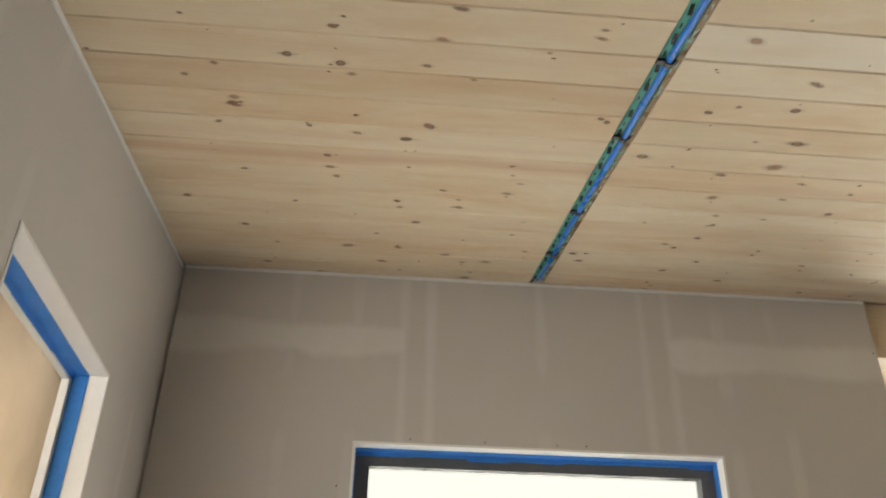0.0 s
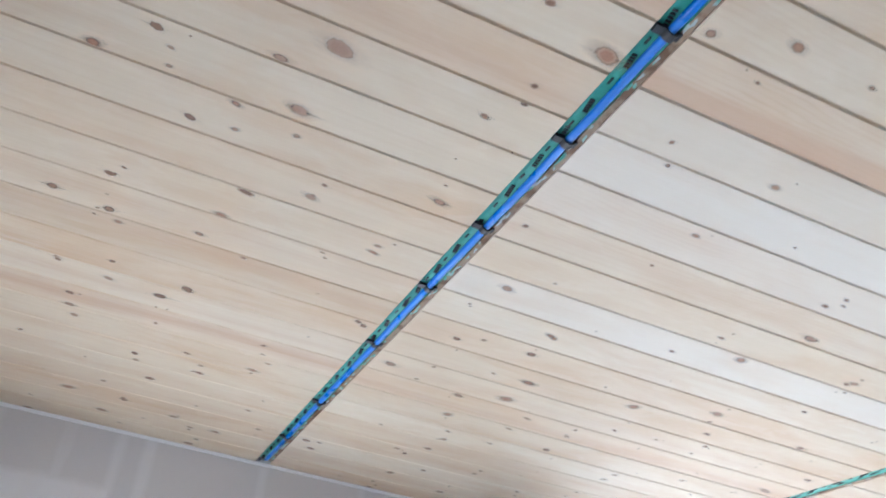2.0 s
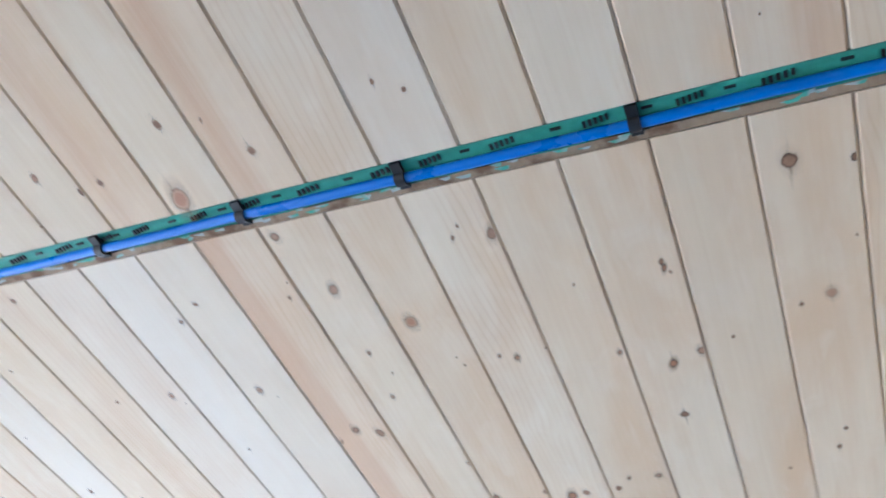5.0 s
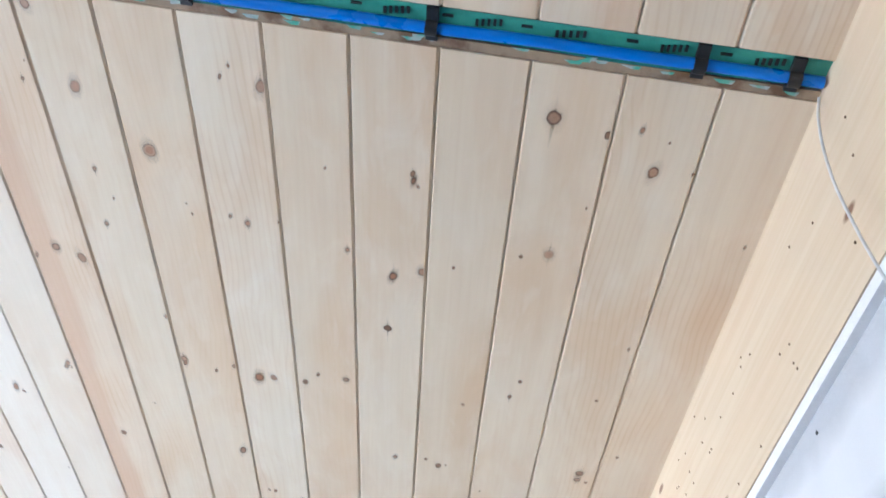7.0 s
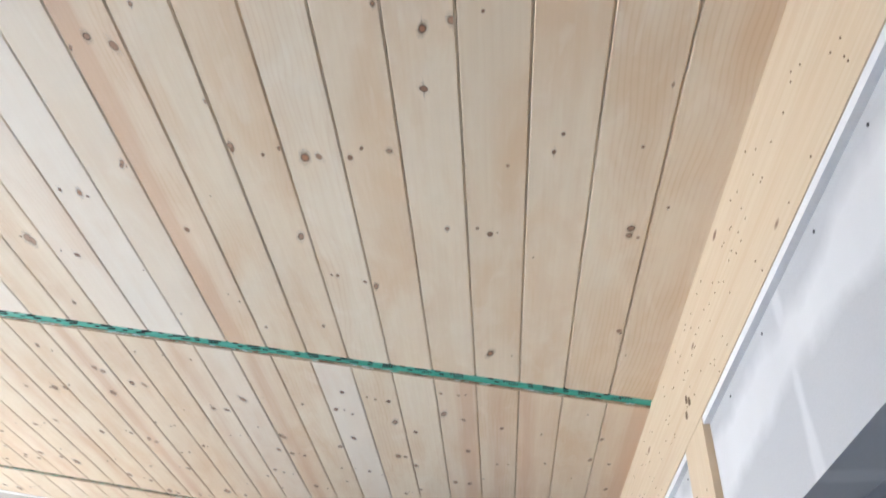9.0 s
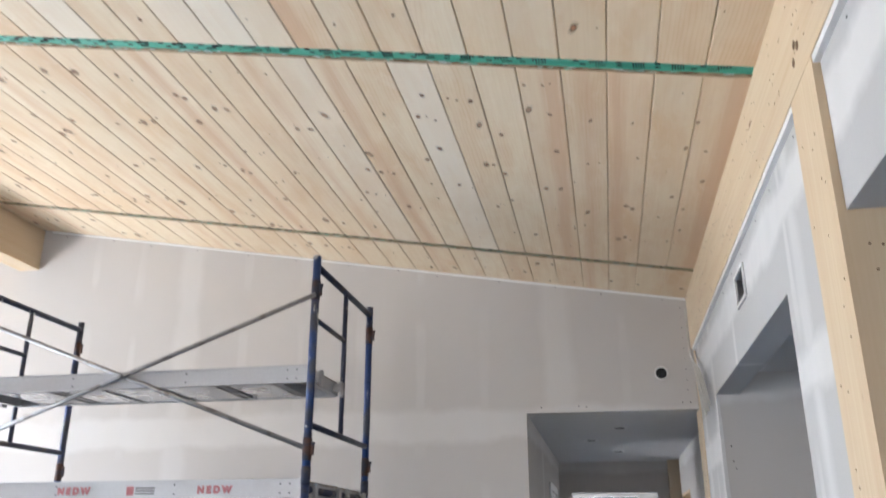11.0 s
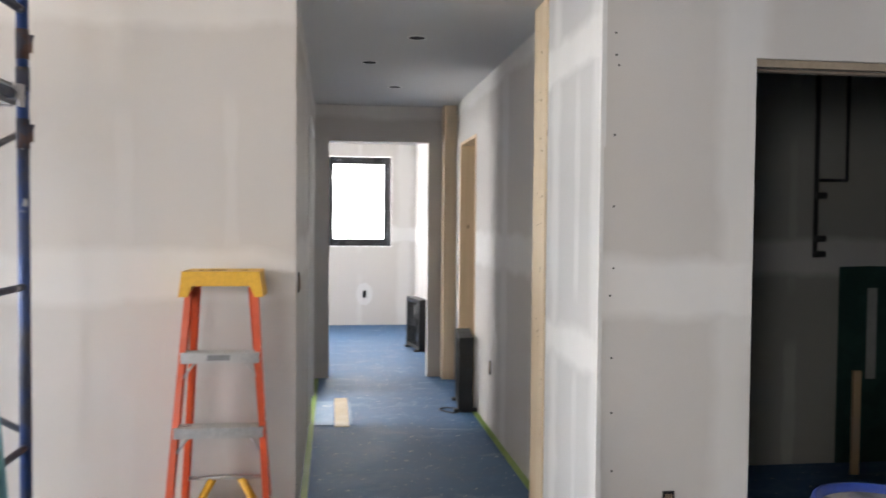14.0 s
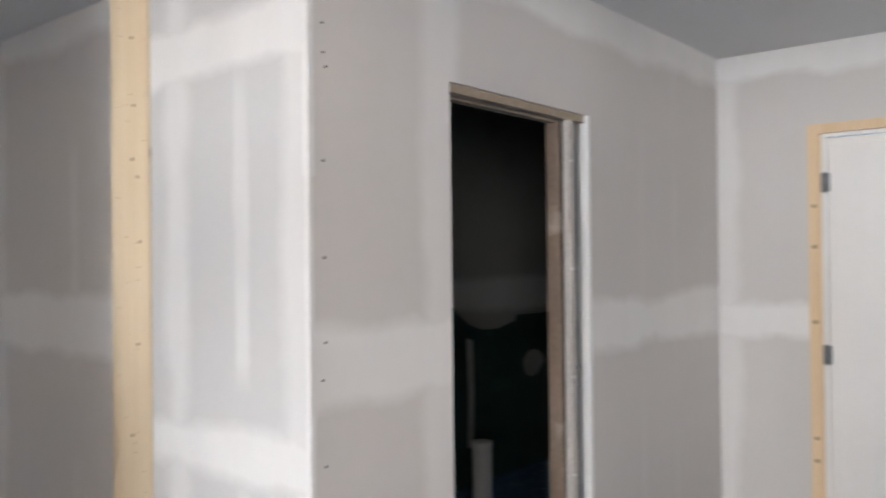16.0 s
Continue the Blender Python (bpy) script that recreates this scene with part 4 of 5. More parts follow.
part("jamb", boxes((0.135, 0.262, 10.902, 10.95, 0, 2.068)), JAMB, d, "raw pine jamb", 0.002)
part("head", boxes((0.135, 0.262, 10.95, 11.70, 2.03, 2.068)), JAMB, d, "raw pine head", 0.002)
d = tagged(new("door_5"), "open hall doorway with white casing", "door", kind="structure")
part("casing", boxes((-1.125, -1.105, 7.93, 8.0, 0, 2.12), (-1.125, -1.105, 8.85, 8.92, 0, 2.12), (-1.125, -1.105, 8.0, 8.85, 2.06, 2.12)), WHITE_TRIM, d, "white door casing", 0.003)
part("jamb", boxes((-1.235, -1.125, 8.002, 8.022, 0, 2.058), (-1.235, -1.125, 8.828, 8.848, 0, 2.058), (-1.235, -1.125, 8.022, 8.828, 2.038, 2.058)), WHITE_TRIM, d, "white jamb")

# ---- ceiling slots: tape, cable and clips ----
def on_ceiling(x, y, d=0.0):
    """A place d metres above the boards' faces."""
    return Vector((x + math.sin(TILT) * d, y, ceil_z(x) + math.cos(TILT) * d))


def slope_bar(bm, xa, xb, y0, y1, d0, d1):
    vs = [bm.verts.new(on_ceiling(x, y, d)) for x in (xa, xb) for y in (y0, y1) for d in (d0, d1)]
    for f in ((0, 1, 3, 2), (4, 6, 7, 5), (0, 4, 5, 1), (2, 3, 7, 6), (0, 2, 6, 4), (1, 5, 7, 3)):
        bm.faces.new([vs[i] for i in f])


TORN = worn("torn_tape_backing", (0.50, 0.55, 0.50), 0.6, wear=(0.09, 0.40, 0.28), amount=0.5, scale=20.0)
OLIVE_TAPE = worn("dusty_olive_tape", (0.30, 0.25, 0.14), 0.7, wear=(0.17, 0.22, 0.13), amount=0.4)


def print_depth(d):
    return 0.0035 + min(d, 0.03) * 0.1


def sealing_tape(y0, y1, seed, band):
    rng = random.Random(seed)
    root = thing("sealing_tape", on_ceiling(-2.5, y0, 0.02), "glossy green printed sealing tape lining a slot in the boarded ceiling", "tape", "tape in the ceiling slots")
    bm = bmesh.new()
    xs = [-0.015 - i * 0.12 for i in range(42)]
    rows = []
    for x in xs:
        j = rng.uniform(-0.004, 0.004)
        rows.append([bm.verts.new(on_ceiling(x, y, d)) for y, d in ((y0 + 0.0015, 0.0005), (y0 + 0.004, 0.006), (y0 + 0.02, 0.009 + j * 0.3), (y1 - 0.027 + j, 0.010), (y1 - 0.022 + j, 0.0025))])
    for p, q in zip(rows, rows[1:]):
        for i in range(4):
            bm.faces.new((p[i], p[i + 1], q[i + 1], q[i])).smooth = True
    part("tape_band", bm, band, root)
    bm = bmesh.new()
    slope_bar(bm, -0.015, -4.96, y1 - 0.021, y1 - 0.001, 0.003, 0.014)
    part("raw_edge", bm, OSB, root, "raw strand board edge of the slot")
    bm = bmesh.new()
    x = -0.08
    while x > -4.9:
        for y, s in ((y0 + 0.012, 1.0), (y0 + 0.036, 0.8)):
            w = rng.uniform(0.045, 0.06) * s
            xx = x - rng.uniform(0, 0.05)
            for k in range(5):
                slope_bar(bm, xx - k * w / 5, xx - (k + 0.5) * w / 5, y + k * 0.0016, y + k * 0.0016 + 0.0125 * s, print_depth(y - y0), 0.0125)
            slope_bar(bm, xx - w - 0.035, xx - w - 0.055, y + 0.004, y + 0.009, print_depth(y - y0), 0.0125)
        x -= rng.uniform(0.13, 0.17)
    tagged(part("printing", bm, BLACK_INK, root, "black printing on the tape"), kind="stuff")
    bm = bmesh.new()
    for i in range(110):
        x = -0.05 - rng.random() * 4.85
        y = y1 - rng.uniform(0.008, 0.021)
        vs = [bm.verts.new(on_ceiling(x + dx, y + dy, 0.0022)) for dx, dy in ((0, -0.004), (-rng.uniform(0.01, 0.04), -0.003), (-rng.uniform(0.012, 0.03), rng.uniform(0.001, 0.006)), (-0.004, rng.uniform(0.001, 0.005)))]
        top = [bm.verts.new(v.co + Vector((0, 0, 0.002))) for v in vs]
        bm.faces.new(vs), bm.faces.new(top[::-1])
        for k in range(4):
            bm.faces.new((vs[k], top[k], top[(k + 1) % 4], vs[(k + 1) % 4]))
    scraps = part("torn_edge", bm, TORN, root, "torn pale scraps of tape along the raw edge")
    tagged(scraps, kind="stuff")
    return root


for i, (a, b) in enumerate(SLOTS):
    sealing_tape(a, b, 31 + i, GREEN_TAPE if i < 2 else OLIVE_TAPE)

BLUE_CABLE = worn("blue_tube", (0.010, 0.17, 0.62), 0.3, bumps=0.02, vary=0.92)
cable = thing("blue_tube", on_ceiling(-2.5, 0.672, 0.005), "bright blue plastic tube clipped along the ceiling slot", "tube")
bm = bmesh.new()
clips = [-0.07, -0.23, -0.706, -1.175, -1.56, -1.96, -2.40, -2.80, -3.29, -3.98, -4.52]
knotsx = [-0.02 - i * 0.05 for i in range(99)]
prev = None
for x in knotsx:
    sag = 0.0016 * math.sin(x * 5) + 0.0008 * math.sin(x * 17 + 1)
    ring = [bm.verts.new(on_ceiling(x, 0.678 + sag + 0.011 * math.cos(k * math.pi / 5), 0.0005 + 0.011 * math.sin(k * math.pi / 5))) for k in range(10)]
    if prev:
        for k in range(10):
            bm.faces.new((prev[k], prev[(k + 1) % 10], ring[(k + 1) % 10], ring[k])).smooth = True
    prev = ring
part("tube", bm, BLUE_CABLE, cable)
CLIP = worn("black_plastic_clip", (0.015, 0.015, 0.016), 0.4)
for x in clips:
    bm = bmesh.new()
    strap = [(0.638, 0.006), (0.638, -0.004), (0.6618, -0.004)]
    strap += [(0.678 + 0.017 * math.cos(a), 0.0005 + 0.017 * math.sin(a)) for a in (math.pi * (1.1 + 0.1 * k) for k in range(9))]
    strap += [(0.6948, -0.003), (0.703, -0.003), (0.703, 0.006), (0.6905, 0.006)]
    strap += [(0.678 + 0.0125 * math.cos(a), 0.0005 + 0.0125 * math.sin(a)) for a in (math.pi * (2 - 0.125 * k) for k in range(9))] + [(0.6655, 0.006)]
    ends = [[bm.verts.new(on_ceiling(xx, y, d)) for y, d in strap] for xx in (x - 0.011, x + 0.011)]
    bm.faces.new(ends[0]), bm.faces.new(ends[1][::-1])
    for k in range(len(strap)):
        n = (k + 1) % len(strap)
        bm.faces.new((ends[0][n], ends[0][k], ends[1][k], ends[1][n]))
    bmesh.ops.recalc_face_normals(bm, faces=bm.faces[:])
    part("clip", bm, CLIP, cable, "black plastic clip")


def curve_tube(name, points, r, material, parent=None, label=""):
    cu = bpy.data.curves.new(name, "CURVE")
    cu.dimensions, cu.bevel_depth, cu.bevel_resolution, cu.resolution_u = "3D", r, 2, 6
    sp = cu.splines.new("BEZIER")
    sp.bezier_points.add(len(points) - 1)
    for p, co in zip(sp.bezier_points, points):
        p.co, p.handle_left_type, p.handle_right_type = co, "AUTO", "AUTO"
    tmp = bpy.data.objects.new(name, cu)
    me = bpy.data.meshes.new_from_object(tmp)
    bpy.data.objects.remove(tmp)
    for p in me.polygons:
        p.use_smooth = True
    me.materials.clear()
    me.materials.append(material)
    ob = new(name, me)
    if parent is not None:
        ob.parent = parent
        ob.matrix_parent_inverse = parent.matrix_basis.inverted()
    return tagged(ob, label)


WIRE_WHITE = worn("white_wire", (0.72, 0.71, 0.68), 0.45)
tagged(curve_tube("wire", [(-0.02, 0.705, 3.17), (-0.035, 0.712, 3.12), (-0.05, 0.73, 3.0), (-0.055, 0.735, 2.86), (-0.05, 0.735, 2.70), (-0.045, 0.728, 2.45)], 0.0026, WIRE_WHITE),
       "loose white wire hanging from the end of the ceiling slot", "wire")
tagged(curve_tube("wire", [(-5.014, 5.345, 3.99), (-5.015, 5.36, 3.92), (-5.014, 5.35, 3.82), (-5.015, 5.39, 3.75)], 0.004, worn("green_wire", (0.10, 0.16, 0.07), 0.5)), "thin green wire hanging on the far timber beam", "wire")
BUNDLE_WHITE = worn("off_white_cable", (0.62, 0.60, 0.55), 0.4)
bundle = thing("wire_bundle", (-0.02, 5.90, 2.75), "bundle of white electrical cables hanging at the corner post", "cable")
rng = random.Random(3)
for i in range(9):
    o = rng.uniform(-0.012, 0.012)
    curve_tube("cable", [(-0.03, 5.93, 3.12 if i < 2 else 2.86), (-0.032, 5.90, 2.80), (-0.036 + o * 0.5, 5.72 + o, 2.70 - o), (-0.038 + o * 0.6, 5.60 - i * 0.008, 2.625 + o), (-0.036 + o * 0.8, 5.49 - i * 0.024, 2.48 + o), (-0.034 + o, 5.41 - i * 0.033, 2.31 + o * 2.5)], 0.0052, BUNDLE_WHITE, bundle)

# ---- small fixtures on the walls ----
PVC = worn("white_pvc", (0.76, 0.75, 0.72), 0.4, vary=0.93)
pipe = thing("pipe_stub", (-0.22, NORTH, 2.666), "white plastic pipe stub with a dark bore in the gable wall", "pipe")
bm = bmesh.new()
rings = lathe(bm, [(0.036, 0.0), (0.036, -0.02), (0.045, -0.02), (0.045, 0.02)], 24)
for v in bm.verts:
    v.co = Vector((v.co.x - 0.22, NORTH + v.co.z, v.co.y + 2.666))
part("collar", bm, PVC, pipe)
bm = bmesh.new()
# no real bore: a black disc paints its shade
rod(bm, (-0.22, NORTH - 0.001, 2.666), (-0.22, NORTH - 0.004, 2.666), 0.036, 24)
part("bore", bm, HOLLOW_SHADE, pipe, "flat dark disc painting the shade inside the pipe")

duct = thing("duct_box", (0.05, 3.945, 2.65), "galvanised duct boot in a square hole in the wall", "vent")
part("duct_wall", boxes((0.004, 0.12, 3.842, 3.848, 2.587, 2.713), (0.004, 0.12, 4.042, 4.048, 2.587, 2.713), (0.004, 0.12, 3.848, 4.042, 2.587, 2.593), (0.004, 0.12, 3.848, 4.042, 2.707, 2.713), (0.115, 0.12, 3.848, 4.042, 2.593, 2.707)), STEEL, duct)
part("rim", boxes((-0.004, 0.004, 3.832, 3.846, 2.577, 2.723), (-0.004, 0.004, 4.044, 4.058, 2.577, 2.723), (-0.004, 0.004, 3.846, 4.044, 2.577, 2.591), (-0.004, 0.004, 3.846, 4.044, 2.709, 2.723)), WHITE_TRIM, duct, "white rim round the hole")


def outlet_box(at, turn, label, switch=False):
    """An open electrical box: flat dark plate as its shaded hollow, folded wires and two ears. Local y points out of
    the wall.
    """
    root = thing("outlet_box", (0, 0, 0), label, "outlet", "open electrical boxes")
    part("cavity", boxes((-0.026, 0.026, 0.0005, 0.003, -0.047, 0.047)), WIRE_WHITE if switch else HOLLOW_SHADE, root, "inside of the box")
    w = 0.009 if switch else 0.004
    part("box_rim", boxes((-0.029, w - 0.029, 0.0, 0.006, -0.05, 0.05), (0.029 - w, 0.029, 0.0, 0.006, -0.05, 0.05), (w - 0.029, 0.029 - w, 0.0, 0.006, 0.05 - w, 0.05), (w - 0.029, 0.029 - w, 0.0, 0.006, -0.05, w - 0.05)), CLIP, root)
    bm = bmesh.new()
    for i in range(3):
        rod(bm, (-0.014 + i * 0.013, 0.005, 0.038), (-0.010 + i * 0.011, 0.009, -0.03 - 0.004 * i), 0.0035, 6)
    part("wires", bm, WIRE_WHITE if switch else CLIP if label.startswith("black") else worn("copper_wire", (0.35, 0.25, 0.18), 0.4), root, "folded wire ends")
    root.matrix_basis = pose(*at, 0, 0, turn) @ Matrix.Diagonal((0.78, 1, 0.95, 1))
    return root


outlet_box((0.285, 5.130, 0.371), 180, "open outlet box with bent wires in the grey wall")
outlet_box((-2.895, 5.948, 1.345), 180, "open switch box in the gable wall", True)
outlet_box((-2.996, 5.948, 0.40), 180, "black outlet box low on the gable wall")
outlet_box((-2.898, 5.948, 0.40), 180, "black outlet box low on the gable wall")
outlet_box((-0.533, 13.298, 0.417), 180, "black outlet box under the small window")
outlet_box((0.108, 7.70, 0.42), 90, "outlet box in the hall wall")
outlet_box((-1.118, 6.16, 1.12), -90, "switch box in the hall wall near the corner")

for x, y in ((-0.498, 6.82), (-0.727, 7.58), (-0.495, 8.53)):
    root = thing("recessed_light", (x, y, 2.43), "recessed ceiling light opening, unlit and dark", "light", "recessed lights in the hall")
    bm = bmesh.new()
    lathe(bm, [(0.046, 0.0), (0.046, -0.004), (0.054, -0.005), (0.056, 0.0)], 24, (x, y, 2.43))
    part("trim_ring", bm, WHITE_TRIM, root)
    bm = bmesh.new()
    # flat black disc in place of a recess, its shade painted
    rod(bm, (x, y, 2.4295), (x, y, 2.4275), 0.046, 24)
    part("can", bm, HOLLOW_SHADE, root, "flat dark disc painting the shade in the can")

bm = bmesh.new()


def screw(bm, at, way, r=0.0042):
    at, way = Vector(at), Vector(way)
    rod(bm, at, at + way * 0.0012, r, 8)


rng = random.Random(11)
for z in (2.101, 2.022, 1.985, 1.733, 1.474, 1.248, 1.148, 0.918, 0.716, 0.5, 0.3):
    screw(bm, (0.055 + rng.uniform(-0.012, 0.016), 5.13, z), (0, -1, 0))
for i in range(13):
    x = -0.15 - i * 0.385
    screw(bm, (x + rng.uniform(-0.05, 0.05), NORTH, ceil_z(x) - 0.03), (0, -1, 0))
for x in (-1.02, -0.77, -0.72, -0.1, -0.05):
    screw(bm, (x, NORTH, 2.47 + rng.uniform(-0.01, 0.02)), (0, -1, 0))
for i in range(9):
    screw(bm, (-1.119, 6.0 + rng.uniform(0, 0.03), 0.2 + 0.26 * i), (1, 0, 0))
    screw(bm, (-0.06, NORTH, 2.55 + 0.07 * i), (0, -1, 0), 0.003)
for i in range(12):
    screw(bm, (WEST, 2.57, 0.4 + 0.3 * i), (1, 0, 0))
for y in (0.0, 0.38, 0.75, 0.9, 1.66, 1.7, -0.35):
    screw(bm, (WEST, y, 3.10 if -0.27 < y < 1.6 else 2.95 - rng.random() * 0.3), (1, 0, 0))
for i in range(16):
    screw(bm, (0.006, -0.6 + i * 0.34 + rng.uniform(-0.05, 0.05), 2.77), (-1, 0, 0))
ob = finish("drywall_screws", bm, SCREW)
tagged(ob, "dark screw heads along the edges of the gypsum boards", "screws", kind="stuff")
bm = bmesh.new()
for z in (1.977, 1.802, 1.743, 1.532, 1.2, 0.9, 2.2, 2.45):
    screw(bm, (-0.002, 5.965 + rng.uniform(-0.03, 0.03), z), (-1, 0, 0), 0.006)
for i in range(46):
    screw(bm, (-0.016, 2.42 + rng.random() * 0.21, 0.3 + rng.random() * 2.4), (-1, 0, 0), 0.003)
for i in range(250):
    screw(bm, (-0.016, -1.1 + rng.random() * 6.9, 2.83 + rng.random() * 0.3), (-1, 0, 0), 0.0028)
for i in range(40):
    screw(bm, (0.0 + rng.random() * 0.13, 2.40, 0.4 + rng.random() * 1.95), (0, -1, 0), 0.0035)
for y, z in ((2.50, 2.92), (2.56, 2.90), (2.53, 2.94)):
    screw(bm, (-0.016, y, z), (-1, 0, 0), 0.014)
for i in range(30):
    screw(bm, (-0.002, 5.88 + rng.random() * 0.2, 0.3 + rng.random() * 2.1), (-1, 0, 0), 0.0025)
ob = finish("nail_holes", bm, worn("dark_wood_hole", (0.16, 0.09, 0.045), 0.8))
tagged(ob, "dark nail holes and bolt heads in the timber", "nail holes", kind="stuff")

bm = bmesh.new()
prism(bm, [(-0.533 + 0.11 * math.cos(k * math.pi / 14) * (1 + 0.06 * math.sin(3 * k)), 0.417 + 0.15 * math.sin(k * math.pi / 14) * (1 + 0.07 * math.cos(2 * k))) for k in range(28)], "y", 13.2975, 13.3)
structure("trim_filler_patch", bm, worn("dried_filler", (0.63, 0.615, 0.60), 0.85, bumps=0.05, vary=0.96), "oval patch of white filler round an outlet", "wall")

# tape on the floor
bm = boxes((-1.118, -1.08, 5.96, 9.58, 0.0, 0.003), (0.07, 0.108, 5.96, 8.30, 0.0, 0.003), (-5.0, -1.12, 5.91, 5.948, 0.0, 0.003), (-0.03, -0.0, 2.7, 3.14, 0.0, 0.003), (-0.04, -0.003, 5.14, 5.86, 0.0, 0.003))
structure("trim_floor_tape", bm, FLOOR_TAPE, "green tape sealing the edge of the floor sheet", "tape")
bm = boxes((-0.94, -0.84, 7.85, 8.75, 0.0, 0.004))
structure("trim_floor_seam", bm, TAN_TAPE, "tan tape over a seam in the floor sheet", "tape")
PALE = worn("pale_blue_sheet", (0.09, 0.19, 0.32), 0.5, wear=(0.45, 0.5, 0.54), amount=0.38, scale=7.0)
structure("trim_floor_patch", boxes((-1.08, -0.95, 7.9, 8.65, 0.0, 0.003), (-0.835, -0.82, 7.9, 8.6, 0.0, 0.002)), PALE, "paler scrap of blue floor sheet", "floor")


# ---- things ----
def scaffold():
    BLUE = worn("chipped_blue_paint", (0.022, 0.055, 0.185), 0.5, 0.2, wear=(0.055, 0.06, 0.085), amount=0.47, scale=5.0, flecks=0.06)
    GREY = worn("galvanised_tube", (0.34, 0.34, 0.35), 0.4, 0.8, wear=(0.20, 0.18, 0.17), amount=0.4, scale=12.0)
    DARK = worn("dark_blue_steel", (0.04, 0.047, 0.085), 0.5, 0.3, wear=(0.10, 0.085, 0.08), amount=0.4, scale=12.0, flecks=0.05)
    RUST = worn("rusty_lock", (0.10, 0.05, 0.038), 0.7, 0.3, wear=(0.05, 0.05, 0.07), amount=0.5, scale=16.0)
    ya, yb, ym = 4.43, 5.49, 4.965
    root = thing("scaffold", (-3.17, 5.03, 0), "two-storey steel frame scaffold with chipped blue paint and grey braces", "scaffold")

    def tube(name, a, b, r, m, label=""):
        bm = bmesh.new()
        rod(bm, a, b, r, 14)
        return part(name, bm, m, root, label)

    for x in (-2.10, -4.235):
        s = -1 if x < -3 else 1
        for y in (ya, yb):
            for z0, z1 in ((0.06, 1.92), (1.92, 3.09)):
                p = tube("post", (x, y, z0), (x, y, z1), 0.0215, BLUE)
                for z in (z1 - 0.19, z0 + 0.14):
                    bm = bmesh.new()
                    rod(bm, (x, y, z - 0.06), (x, y, z + 0.05), 0.0235, 14)
                    box(bm, x + 0.014, x + 0.034, y - 0.009, y + 0.009, z - 0.035, z + 0.03)
                    rod(bm, (x + 0.018, y - 0.004, z - 0.05), (x + 0.038, y - 0.004, z + 0.03), 0.006, 8)
                    part("lock", bm, RUST, p, "rusty brace lock", 0.003)
            tube("collar", (x, y, 1.88), (x, y, 1.97), 0.0245, DARK)
            bm = bmesh.new()
            box(bm, x - 0.07, x + 0.07, y - 0.07, y + 0.07, 0.0, 0.012)
            rod(bm, (x, y, 0.012), (x, y, 0.09), 0.028, 14)
            part("base_plate", bm, DARK, root, "steel base plate", 0.002)
        tube("header", (x, ya, 3.035), (x, yb, 3.035), 0.0185, DARK)
        tube("header", (x, ya, 1.86), (x, yb, 1.86), 0.0185, DARK)
        tube("ledger", (x, ya, 2.18), (x, yb, 2.18), 0.0165, DARK)
        tube("inner_post", (x, ym, 2.19), (x, ym, 3.03), 0.0145, DARK)
        tube("inner_post", (x, ym, 0.35), (x, ym, 1.85), 0.0165, DARK)
        for z in (2.74,):
            tube("rung", (x, ya, z), (x, ym, z), 0.0135, DARK)
        for z in (1.585, 1.29, 0.99, 0.69, 0.40):
            tube("rung", (x, ya, z), (x, ym, z), 0.0135, DARK)
        for z in (1.155, 0.55):
            tube("rung", (x, ym, z), (x, yb, z), 0.0135, DARK)
    for y, k in ((ya - 0.028, -1), (yb + 0.028, 1)):
        for z0, z1 in (((2.055, 2.865), (0.60, 1.735)) if k < 0 else ((0.60, 1.745),)):
            tube("brace", (-2.09, y, z1), (-4.245, y, z0), 0.0125, GREY)
            tube("brace", (-2.09, y - k * 0.026, z0), (-4.245, y - k * 0.026, z1), 0.0125, GREY)
            tube("brace_pin", (-3.168, y - 0.03, (z0 + z1) / 2), (-3.168, y + 0.03, (z0 + z1) / 2), 0.007, GREY)
    return root


def lettering(text, size, depth=0.001):
    cu = bpy.data.curves.new("lettering", "FONT")
    cu.body, cu.size, cu.extrude, cu.offset = text, size, depth, 0.0035
    tmp = bpy.data.objects.new("lettering", cu)
    me = bpy.data.meshes.new_from_object(tmp)
    bpy.data.objects.remove(tmp)
    return me


